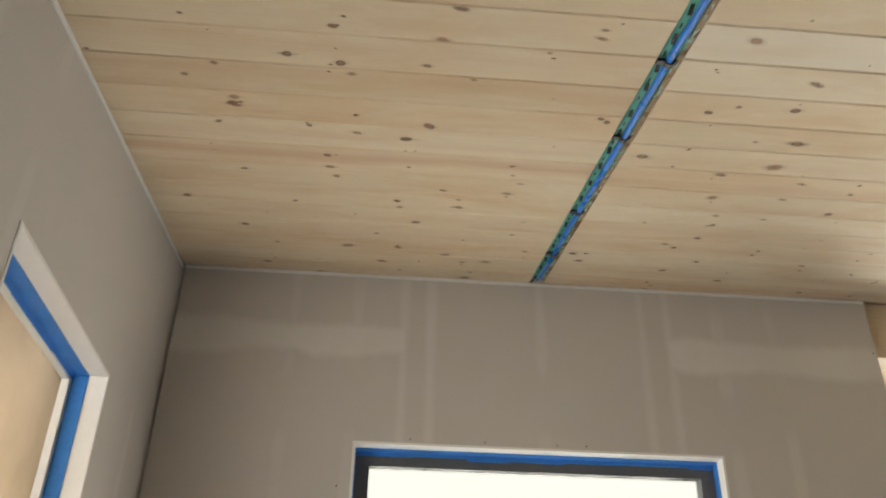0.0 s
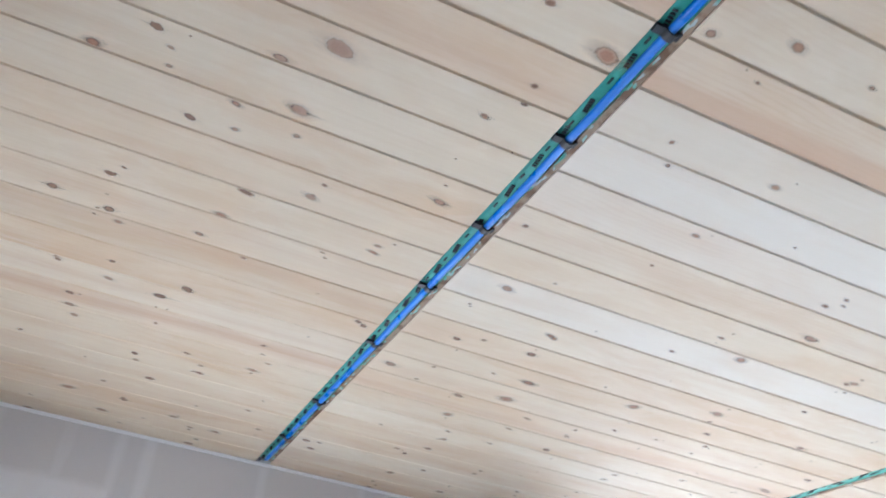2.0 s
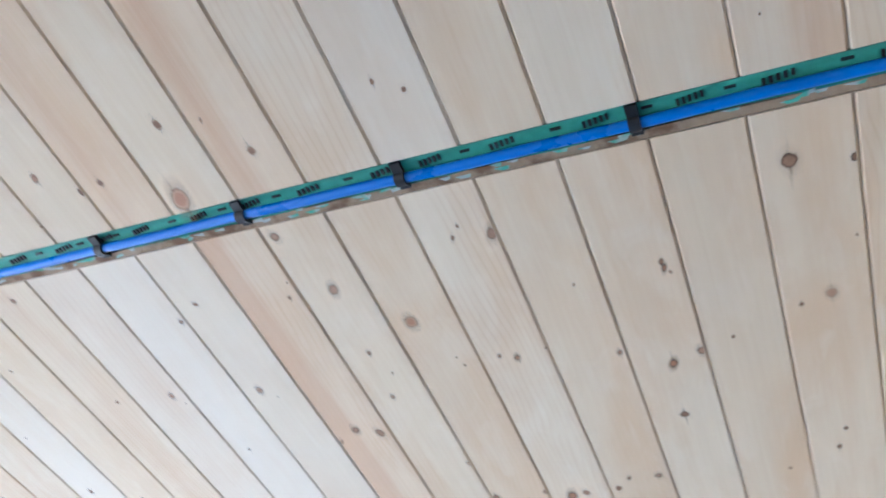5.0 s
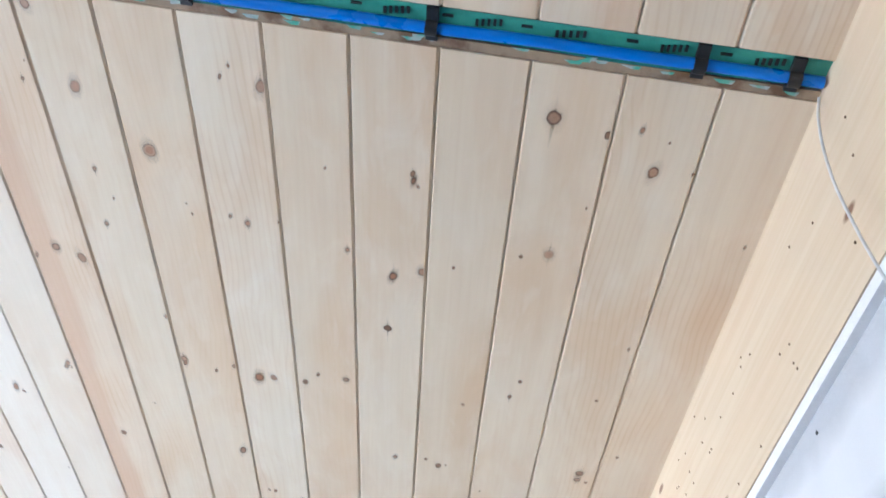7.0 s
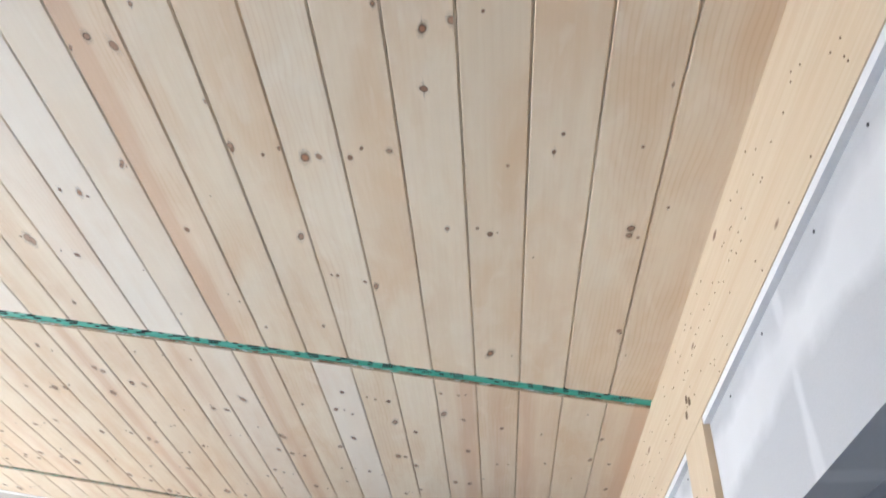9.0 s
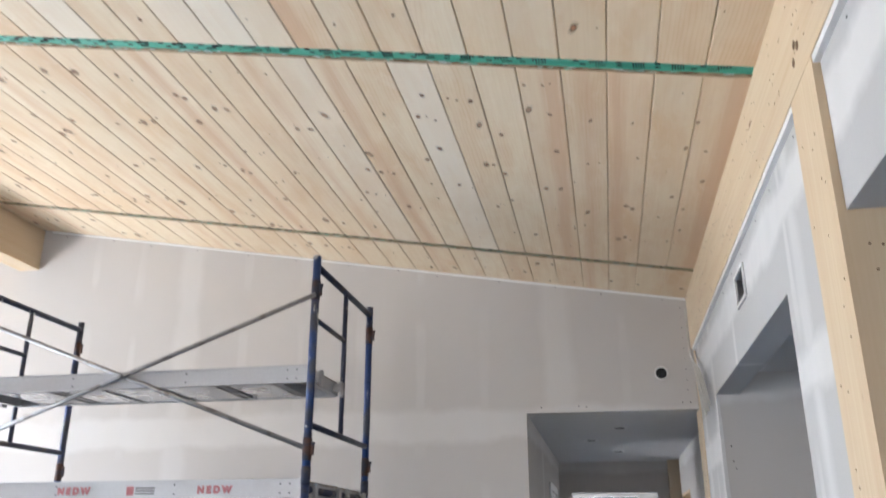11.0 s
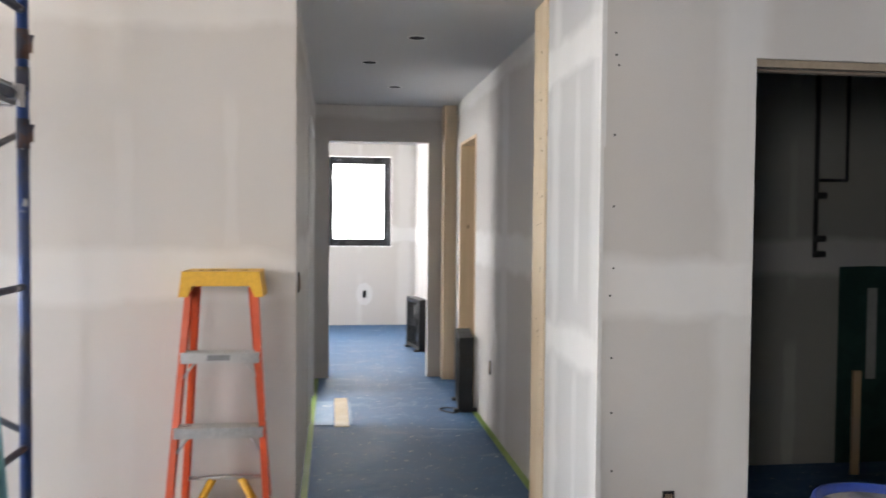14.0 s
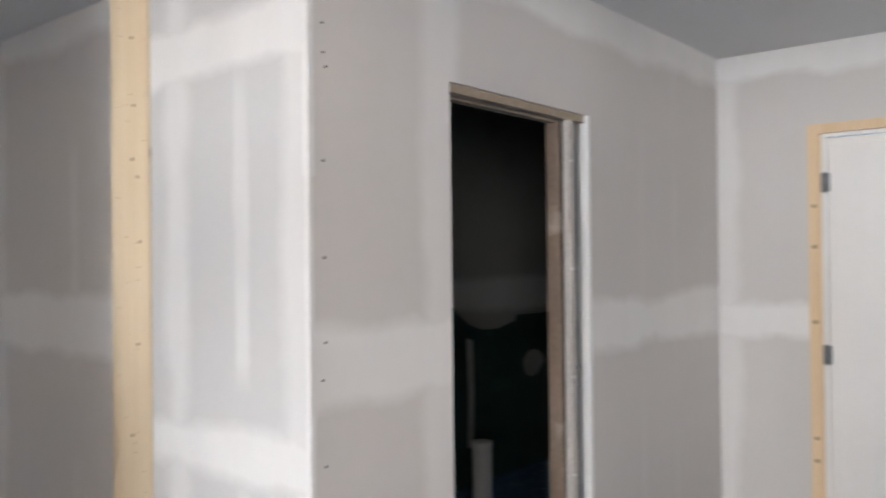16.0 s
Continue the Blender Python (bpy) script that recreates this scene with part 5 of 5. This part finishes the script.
def scaffold_plank(y0, y1, z, marked):
    ALU = worn("scuffed_aluminium", (0.40, 0.40, 0.41), 0.42, 0.6, wear=(0.34, 0.34, 0.34), amount=0.3, scale=3.0, vary=0.94)
    PLY = worn("grey_deck_ply", (0.30, 0.27, 0.24), 0.8, wear=(0.42, 0.40, 0.38), amount=0.4)
    RED = worn("faded_red_stencil", (0.44, 0.15, 0.165), 0.6, wear=(0.48, 0.33, 0.33), amount=0.4, scale=40.0)
    root = thing("scaffold_plank", (-3.17, (y0 + y1) / 2, z), "scuffed aluminium scaffold plank with riveted side rails, hooked onto the frames", "plank", "scaffold planks")
    xa, xb = -4.20, -2.13
    for y, s in ((y0, 1), (y1, -1)):
        bm = bmesh.new()
        prism(bm, [(y - s * 0.006, z), (y - s * 0.006, z - 0.008), (y, z - 0.008), (y, z - 0.092), (y + s * 0.035, z - 0.092), (y + s * 0.035, z - 0.088), (y + s * 0.004, z - 0.088), (y + s * 0.004, z)], "x", xa, xb)
        part("side_rail", bm, ALU, root)
    part("deck", boxes((xa, xb, y0 + 0.005, y1 - 0.005, z - 0.022, z - 0.006)), PLY, root, "weathered plywood deck")
    for i in range(6):
        x = xa + 0.2 + i * (xb - xa - 0.4) / 5
        bm = bmesh.new()
        prism(bm, [(y0 + 0.01, z - 0.08), (y1 - 0.01, z - 0.08), (y1 - 0.01, z - 0.024), (y0 + 0.01, z - 0.024)], "x", x - 0.02, x + 0.02)
        part("crossbar", bm, ALU, root)
    UNDER = worn("bright_aluminium", (0.62, 0.62, 0.63), 0.28, 0.85, vary=0.95)
    for i in range(5):
        x = xa + 0.2 + i * (xb - xa - 0.4) / 5
        part("stiffener", boxes((x + (0.07 if i in (1, 4) else 0.022), x + (xb - xa - 0.4) / 5 - 0.022, y0 + 0.036, y1 - 0.036, z - 0.087, z - 0.083)), UNDER, root, "bright aluminium stiffening panel")
    for x, s in ((xa, -1), (xb, 1)):
        for y in (y0 + 0.07, y1 - 0.07):
            bm = boxes(tuple([*sorted((x, x + s * 0.055)), y - 0.03, y + 0.03, z - 0.075, z - 0.03]), tuple([*sorted((x + s * 0.045, x + s * 0.06)), y - 0.022, y + 0.022, z - 0.10, z - 0.02]))
            part("hook", bm, ALU, root, "cast end hook", 0.004)
        bm = boxes(tuple([*sorted((x - s * 0.02, x + s * 0.012)), y0 + 0.005, y1 - 0.005, z - 0.088, z - 0.02]))
        part("end_channel", bm, ALU, root)
    bm = bmesh.new()
    for x in (xa + 0.06, xa + 0.11, xb - 0.06, xb - 0.11, xa + 0.7, xa + 1.38):
        for zz in (z - 0.025, z - 0.07):
            rod(bm, (x, y0, zz), (x, y0 - 0.003, zz), 0.0042, 8)
    tagged(part("rivets", bm, DARK_METAL_SHADE, root, "dark rivets"), kind="stuff")
    if marked:
        for x, txt, size, m in ((-2.69, "N E D W", 0.048, RED), (-3.49, "N E D W", 0.048, RED)):
            me = lettering(txt, size)
            me.materials.append(m)
            ob = new("stencil", me)
            ob.matrix_basis = pose(x, y0 - 0.0022, z - 0.066, 90, 0, 0)
            ob.parent = root
            ob.matrix_parent_inverse = root.matrix_basis.inverted()
            tagged(ob, "red stencilled letters")
        part("sticker", boxes((-3.09, -3.05, y0 - 0.0015, y0, z - 0.075, z - 0.028)), RED, root, "red sticker")
        bm = bmesh.new()
        for i in range(3):
            box(bm, -3.04, -2.93, y0 - 0.0015, y0, z - 0.042 - i * 0.014, z - 0.035 - i * 0.014)
        part("small_print", bm, worn("dark_print", (0.08, 0.08, 0.08), 0.6), root, "unreadable small print")
    return root


def stepladder():
    ORANGE = worn("orange_fibreglass", (0.66, 0.085, 0.022), 0.4, bumps=0.1)
    YELLOW = worn("yellow_plastic", (0.80, 0.44, 0.03), 0.45)
    ALU = worn("ladder_aluminium", (0.60, 0.59, 0.57), 0.35, 0.7)
    cx = -1.41
    root = thing("stepladder", (cx, 5.7, 0), "short orange fibreglass stepladder with yellow cap against the gable wall", "ladder")

    def half(z):
        return 0.142 + (1.13 - z) * 0.068

    def front(z):
        return 5.74 - (1.13 - z) * 0.16

    def rear(z):
        return 5.80 + (1.13 - z) * 0.09

    def rail(name, side, depth, grow):
        bm = bmesh.new()
        for o0, o1, d0, d1 in ((-0.004, 0.004, -0.03, 0.03), (-0.022, -0.004, -0.03, -0.024), (-0.022, -0.004, 0.024, 0.03)):
            vs = []
            for z in (0.03, 1.13):
                for o, d in ((o0, d0), (o1, d0), (o1, d1), (o0, d1)):
                    vs.append(bm.verts.new((cx + side * (half(z) + grow + o), depth(z) + d, z)))
            for f in ((3, 2, 1, 0), (4, 5, 6, 7), (0, 1, 5, 4), (1, 2, 6, 5), (2, 3, 7, 6), (3, 0, 4, 7)):
                bm.faces.new([vs[i] for i in f])
        r = part(name, bm, ORANGE, root, "orange fibreglass rail")
        bm = bmesh.new()
        box(bm, cx + side * half(0) - 0.025 + grow * side, cx + side * half(0) + 0.025 + grow * side, depth(0) - 0.036, depth(0) + 0.036, 0.0, 0.075)
        part("foot", bm, YELLOW, r, "moulded foot", 0.006)

    for s in (-1, 1):
        rail("front_rail", s, front, 0.0)
        rail("rear_rail", s, rear, -0.02)
    bm = bmesh.new()
    prism(bm, [(cx - 0.17, 1.095), (cx - 0.135, 1.095), (cx - 0.115, 1.14), (cx + 0.115, 1.14), (cx + 0.135, 1.095), (cx + 0.17, 1.095), (cx + 0.155, 1.20), (cx - 0.155, 1.20)], "y", 5.685, 5.90)
    cap = part("top_cap", bm, YELLOW, root, "moulded yellow top cap", 0.008)
    # flat discs in a darkened yellow paint the shade of the tool holes
    for x, r in ((cx - 0.02, 0.035), (cx - 0.09, 0.012), (cx + 0.09, 0.014)):
        bm = bmesh.new()
        rod(bm, (x, 5.76, 1.2005), (x, 5.76, 1.2025), r, 18)
        part("tool_hole", bm, worn("shaded_yellow", (0.38, 0.19, 0.015), 0.5), cap, "disc of darker yellow painting the shade of a tool hole")
    for z in (0.87, 0.575, 0.275):
        bm = bmesh.new()
        h = half(z) - 0.004
        y = front(z) - 0.045
        profile = [(y, z - 0.042), (y + 0.004, z - 0.042), (y + 0.004, z - 0.005), (y + 0.08, z - 0.005), (y + 0.08, z)]
        for i in range(5):
            v = y + 0.067 - i * 0.014
            profile += [(v, z), (v, z + 0.002), (v - 0.004, z + 0.002), (v - 0.004, z)]
        prism(bm, profile + [(y, z)], "x", cx - h, cx + h)
        st = part("step", bm, ALU, root, "ribbed aluminium step")
        for s in (-1, 1):
            bm = bmesh.new()
            rod(bm, (cx + s * (h - 0.06), front(z) - 0.03, z - 0.035), (cx + s * (h - 0.002), front(z) - 0.03, z - 0.11), 0.006, 6)
            part("step_brace", bm, ALU, st, "small step brace")
            for dz in (-0.03, 0.02):
                bm = bmesh.new()
                rod(bm, (cx + s * (half(z) + 0.003), front(z) - 0.01, z + dz), (cx + s * (half(z) + 0.009), front(z) - 0.01, z + dz), 0.006, 8)
                part("rivet", bm, ALU, st, "rivet")
    bm = boxes((cx - 0.05, cx + 0.04, front(0.87) - 0.0475, front(0.87) - 0.0455, 0.84, 0.862))
    part("label_plate", bm, worn("grey_label", (0.25, 0.25, 0.25), 0.5), root, "unreadable grey label")
    bm = bmesh.new()
    for s in (-1, 1):
        rod(bm, (cx + s * 0.185, rear(0.05), 0.05), (cx + s * 0.06, rear(0.29), 0.285), 0.017, 8)
    part("rear_brace", bm, YELLOW, root, "yellow plastic rear brace")
    for z in (0.29,):
        bm = bmesh.new()
        rod(bm, (cx - half(z) + 0.02, rear(z), z), (cx + half(z) - 0.02, rear(z), z), 0.009, 8)
        part("rear_bar", bm, ALU, root, "rear aluminium bar")
    return root


def rubbish_bin():
    GREY = worn("grey_bin_plastic", (0.13, 0.135, 0.14), 0.5, wear=(0.42, 0.41, 0.39), amount=0.36, scale=7.0)
    # bin plastic darkened for the shade inside, with real plaster splashes
    INSIDE = worn("shaded_splashed_inside", (0.035, 0.036, 0.038), 0.5, wear=(0.55, 0.54, 0.5), amount=0.34, scale=9.0)
    cx, cy = -1.53, 3.985
    root = thing("rubbish_bin", (cx, cy, 0), "big round grey plastic bin splashed with plaster, full of offcuts", "bin")
    bm = bmesh.new()
    lathe(bm, [(0.0, 0.0), (0.225, 0.0), (0.232, 0.02), (0.272, 0.66), (0.276, 0.69), (0.292, 0.70), (0.296, 0.725), (0.290, 0.742), (0.276, 0.744)], 48, (cx, cy, 0))
    part("shell", bm, GREY, root)
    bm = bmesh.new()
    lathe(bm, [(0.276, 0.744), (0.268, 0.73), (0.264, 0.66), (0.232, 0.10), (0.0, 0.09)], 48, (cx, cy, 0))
    part("lining", bm, INSIDE, root, "inside painted dark as shade, splashed with plaster")
    for s in (-1, 1):
        bm = bmesh.new()
        box(bm, cx + s * 0.288 - 0.02, cx + s * 0.288 + 0.02, cy - 0.08, cy + 0.08, 0.62, 0.655)
        part("grip", bm, GREY, root, "moulded grip", 0.006)
    return root


def black_liner():
    """Stiff black sheet standing up behind the rim of the bin."""
    cx, cy = -1.53, 3.985
    root = thing("plastic_tub", (cx + 0.02, cy + 0.04, 0.12), "broken black plastic tub splashed with plaster, sticking out of the bin", "tub")
    bm = bmesh.new()
    rng = random.Random(9)
    prev = None
    for i in range(31):
        a = math.radians(8 + i * 5.2)
        top = 0.735 + (0.022 if 7 < i < 23 else 0.0) + 0.002 * math.sin(i * 0.9)
        r = 0.215
        q = [bm.verts.new((cx + 0.03 + rr * math.cos(a), cy + 0.03 + rr * math.sin(a), z)) for rr, z in ((r - 0.03, 0.12), (r, top), (r + 0.006, top), (r - 0.024, 0.12))]
        if prev:
            for k in range(4):
                bm.faces.new((prev[k], prev[(k + 1) % 4], q[(k + 1) % 4], q[k])).smooth = k in (0, 2)
        prev = q
    part("tub_wall", bm, worn("black_tub", (0.018, 0.019, 0.021), 0.35, wear=(0.5, 0.5, 0.48), amount=0.36, scale=14.0), root)
    return root


def paper_roll():
    TEAL = worn("teal_floor_paper", (0.105, 0.31, 0.385), 0.6, wear=(0.14, 0.36, 0.43), amount=0.5, scale=2.5, bumps=0.2)
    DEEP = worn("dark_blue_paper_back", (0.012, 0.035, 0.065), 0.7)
    root = thing("paper_roll", (-1.64, 4.01, 0.095), "loosely rolled teal floor paper standing in the grey bin", "roll")
    foot, head = Vector((-1.655, 4.005, 0.10)), Vector((-1.765, 4.05, 1.162))
    ax = (head - foot).normalized()
    u = ax.cross(Vector((0, 1, 0))).normalized()
    w = ax.cross(u).normalized()

    def at(ang, r, k):
        c = foot.lerp(head, k)
        return c + (u * math.cos(ang) + w * math.sin(ang)) * r

    outer, inner = bmesh.new(), bmesh.new()
    n = 72
    for bm, off in ((outer, 0.002), (inner, -0.002)):
        grid = []
        for i in range(n + 1):
            f = i / n
            ang = math.radians(102) - f * math.radians(500)
            r = 0.116 - 0.036 * f + off
            gone = 500 * f
            fall = min(max((gone - 280) / 95, 0.0), 1.0)
            dip = -0.02 * (1 - math.cos(ang)) - 0.075 * fall
            grid.append([bm.verts.new(at(ang, r, k) + ax * (dip if k == 1 else 0)) for k in (0, 0.3, 0.6, 0.85, 1)])
        for p, q in zip(grid, grid[1:]):
            for k in range(4):
                bm.faces.new((p[k], q[k], q[k + 1], p[k + 1])).smooth = True
    part("sheet_outside", outer, TEAL, root)
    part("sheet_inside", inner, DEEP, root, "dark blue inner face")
    bm = bmesh.new()
    for a0, a1, k0, k1 in ((93, 102, 0.30, 0.80), (150, 166, 0.85, 0.955)):
        vs = [bm.verts.new(at(math.radians(a), 0.1195 if a < 110 else 0.1, k)) for a, k in ((a0, k0), (a1, k0), (a1, k1), (a0, k1))]
        bm.faces.new(vs)
    part("tape_strip", bm, TAN_TAPE, root, "strip of tan tape")
    return root


def batten():
    root = thing("batten", (-1.46, 3.745, 0.745), "dusty grey-brown timber strip lying across the rim of the bin", "board")
    bm = bmesh.new()
    m = pose(-1.45, 3.762, 0.7605, 0, 1.0, 31.5)
    box(bm, -0.31, 0.31, -0.012, 0.012, -0.014, 0.014, m)
    part("strip", bm, worn("dusty_timber", (0.25, 0.215, 0.18), 0.85, wear=(0.36, 0.33, 0.29), amount=0.45), root, "", 0.002)
    return root


def pail(at):
    WHITE = worn("white_pail_plastic", (0.76, 0.75, 0.72), 0.4, vary=0.93)
    LID = worn("blue_pail_lid", (0.02, 0.055, 0.30), 0.4, wear=(0.22, 0.25, 0.32), amount=0.33, scale=8.0)
    GREY = worn("dusty_lid_top", (0.10, 0.115, 0.15), 0.6, wear=(0.3, 0.3, 0.31), amount=0.45, scale=9.0)
    tall = 1.2
    root = thing("pail", (0, 0, 0), "white plastic compound pail with a dusty blue lid", "pail", "stacked pails")
    bm = bmesh.new()
    lathe(bm, [(r, z * tall) for r, z in [(0.0, 0.0), (0.128, 0.0), (0.131, 0.01), (0.142, 0.23), (0.148, 0.235), (0.148, 0.25), (0.142, 0.255), (0.144, 0.30), (0.0, 0.30)]], 40)
    part("body", bm, WHITE, root)
    bm = bmesh.new()
    lathe(bm, [(r, z * tall) for r, z in [(0.1485, 0.268), (0.153, 0.270), (0.155, 0.315), (0.150, 0.328), (0.140, 0.328), (0.134, 0.312)]], 40)
    part("lid", bm, LID, root, "blue lid rim")
    bm = bmesh.new()
    lathe(bm, [(r, z * tall) for r, z in [(0.134, 0.312), (0.10, 0.313), (0.0, 0.313)]], 40)
    part("lid_top", bm, GREY, root, "dusty sunken lid top")
    root.matrix_basis = Matrix.Translation(at)
    return root


def box_fan(at, turn):
    BLACK = worn("black_fan_plastic", (0.007, 0.007, 0.008), 0.6)
    root = thing("box_fan", (0, 0, 0), "black plastic box fan standing on the blue floor sheet", "fan", "box fans")
    bm = bmesh.new()
    for a in ((-0.26, 0.26, -0.055, 0.055, 0.02, 0.055), (-0.26, 0.26, -0.055, 0.055, 0.525, 0.56), (-0.26, -0.225, -0.055, 0.055, 0.055, 0.525), (0.225, 0.26, -0.055, 0.055, 0.055, 0.525)):
        box(bm, *a)
    part("housing", bm, BLACK, root, "", 0.008)
    for y in (-0.05, 0.05):
        bm = bmesh.new()
        for i in range(15):
            z = 0.07 + i * 0.0315
            rod(bm, (-0.226, y, z), (0.226, y, z), 0.003, 6)
        for x in (-0.15, -0.075, 0, 0.075, 0.15):
            rod(bm, (x, y, 0.055), (x, y, 0.525), 0.003, 6)
        part("grille", bm, BLACK, root, "black wire grille")
    bm = bmesh.new()
    rod(bm, (0, -0.03, 0.29), (0, 0.03, 0.29), 0.045, 16)
    for k in range(5):
        m = pose(0, 0, 0.29) @ pose(0, 0, 0, 0, k * 72, 0) @ pose(0.11, 0, 0, 28, 0, 0)
        box(bm, -0.08, 0.09, -0.003, 0.003, -0.05, 0.05, m)
    part("blades", bm, worn("dark_blade", (0.012, 0.012, 0.014), 0.5), root, "five still blades")
    for x in (-0.19, 0.19):
        part("foot", boxes((x - 0.03, x + 0.03, -0.085, 0.085, 0.0, 0.02)), BLACK, root, "", 0.004)
    root.matrix_basis = pose(*at, 0, 0, turn)
    return root


scaffold()
scaffold_plank(4.455, 4.945, 2.495, False)
scaffold_plank(4.455, 4.985, 1.915, True)
scaffold_plank(5.00, 5.475, 1.915, False)
stepladder()
rubbish_bin()
black_liner()
paper_roll()
batten()
pail((0.284, 3.93, 0.0))
copy_thing(bpy.data.objects["pail"], pose(0.284, 3.93, 0.394))
f = box_fan((0.045, 8.42, 0.0), 84)
copy_thing(f, pose(-0.03, 11.2, 0.0, 0, 0, 100))
tagged(curve_tube("fan_cord", [(0.0, 8.2, 0.02), (-0.05, 8.16, 0.008), (-0.12, 8.2, 0.008), (-0.16, 8.28, 0.008), (-0.10, 8.33, 0.008), (-0.05, 8.30, 0.008)], 0.005, CLIP), "black power cord coiled beside the fan", "cord")

# closet contents
SEALER = worn("dark_green_sealer", (0.012, 0.045, 0.04), 0.5, wear=(0.02, 0.06, 0.05), amount=0.5)
bm = bmesh.new()
top = [(2.0, 1.165), (2.2, 1.17), (2.45, 1.165), (2.58, 1.15), (2.63, 1.10), (2.74, 1.03), (2.88, 0.99), (3.05, 0.985), (3.18, 1.01), (3.26, 1.025), (3.27, 1.065), (3.6, 1.06), (3.9, 1.07)]
prism(bm, [(2.0, 0.0)] + top + [(3.9, 0.0)], "y", 6.714, 6.7195)
structure("wall_closet_coating", bm, SEALER, "dark green waterproof coating with a ragged upper edge", "wall")
bm = boxes((2.18, 2.24, 6.709, 6.713, 0.50, 1.04))
prism(bm, [(2.70, 0.25), (2.76, 0.25), (2.775, 0.6), (2.765, 0.93), (2.70, 0.95), (2.715, 0.6)], "y", 6.709, 6.713)
prism(bm, [(3.34 + 0.13 * (1 + math.cos(k * math.pi / 7)) * (1.0 if k < 9 else 0.9), 0.715 + 0.095 * math.sin(k * math.pi / 7)) for k in range(14)], "y", 6.709, 6.713)
structure("trim_filler", bm, worn("filler_stripe", (0.45, 0.45, 0.43), 0.8), "dabs of pale filler on the coating", "wall", 0.0)
can = thing("canister", (2.57, 6.50, 0), "white plastic canister with a screw lid in the closet", "canister")
bm = bmesh.new()
lathe(bm, [(0.0, 0), (0.060, 0), (0.062, 0.29), (0.055, 0.30)], 24, (2.57, 6.50, 0))
part("body", bm, PVC, can)
bm = bmesh.new()
lathe(bm, [(0.064, 0.30), (0.066, 0.345), (0.06, 0.35), (0.0, 0.35)], 24, (2.57, 6.50, 0))
part("lid", bm, PVC, can)
st = thing("stake", (1.977, 6.50, 0), "pale timber stake standing in the closet", "stake")
bm = bmesh.new()
box(bm, 1.955, 2.0, 6.49, 6.51, 0.0, 0.59)
part("strip", bm, JAMB, st, "", 0.002)
pp = thing("black_pipe", (1.90, 6.70, 1.2), "black plumbing pipe with valves on the closet wall", "pipe")
bm = bmesh.new()
rod(bm, (2.02, 6.70, 1.67), (2.02, 6.70, 2.4), 0.010, 10)
rod(bm, (1.83, 6.70, 1.67), (2.02, 6.70, 1.67), 0.010, 10)
rod(bm, (1.83, 6.70, 1.22), (1.83, 6.70, 2.4), 0.014, 10)
part("pipe_run", bm, CLIP, pp)
for z in (1.58, 1.33, 1.24):
    bm = bmesh.new()
    rod(bm, (1.82, 6.69, z), (1.88, 6.68, z), 0.02, 10)
    part("valve", bm, CLIP, pp, "black valve")
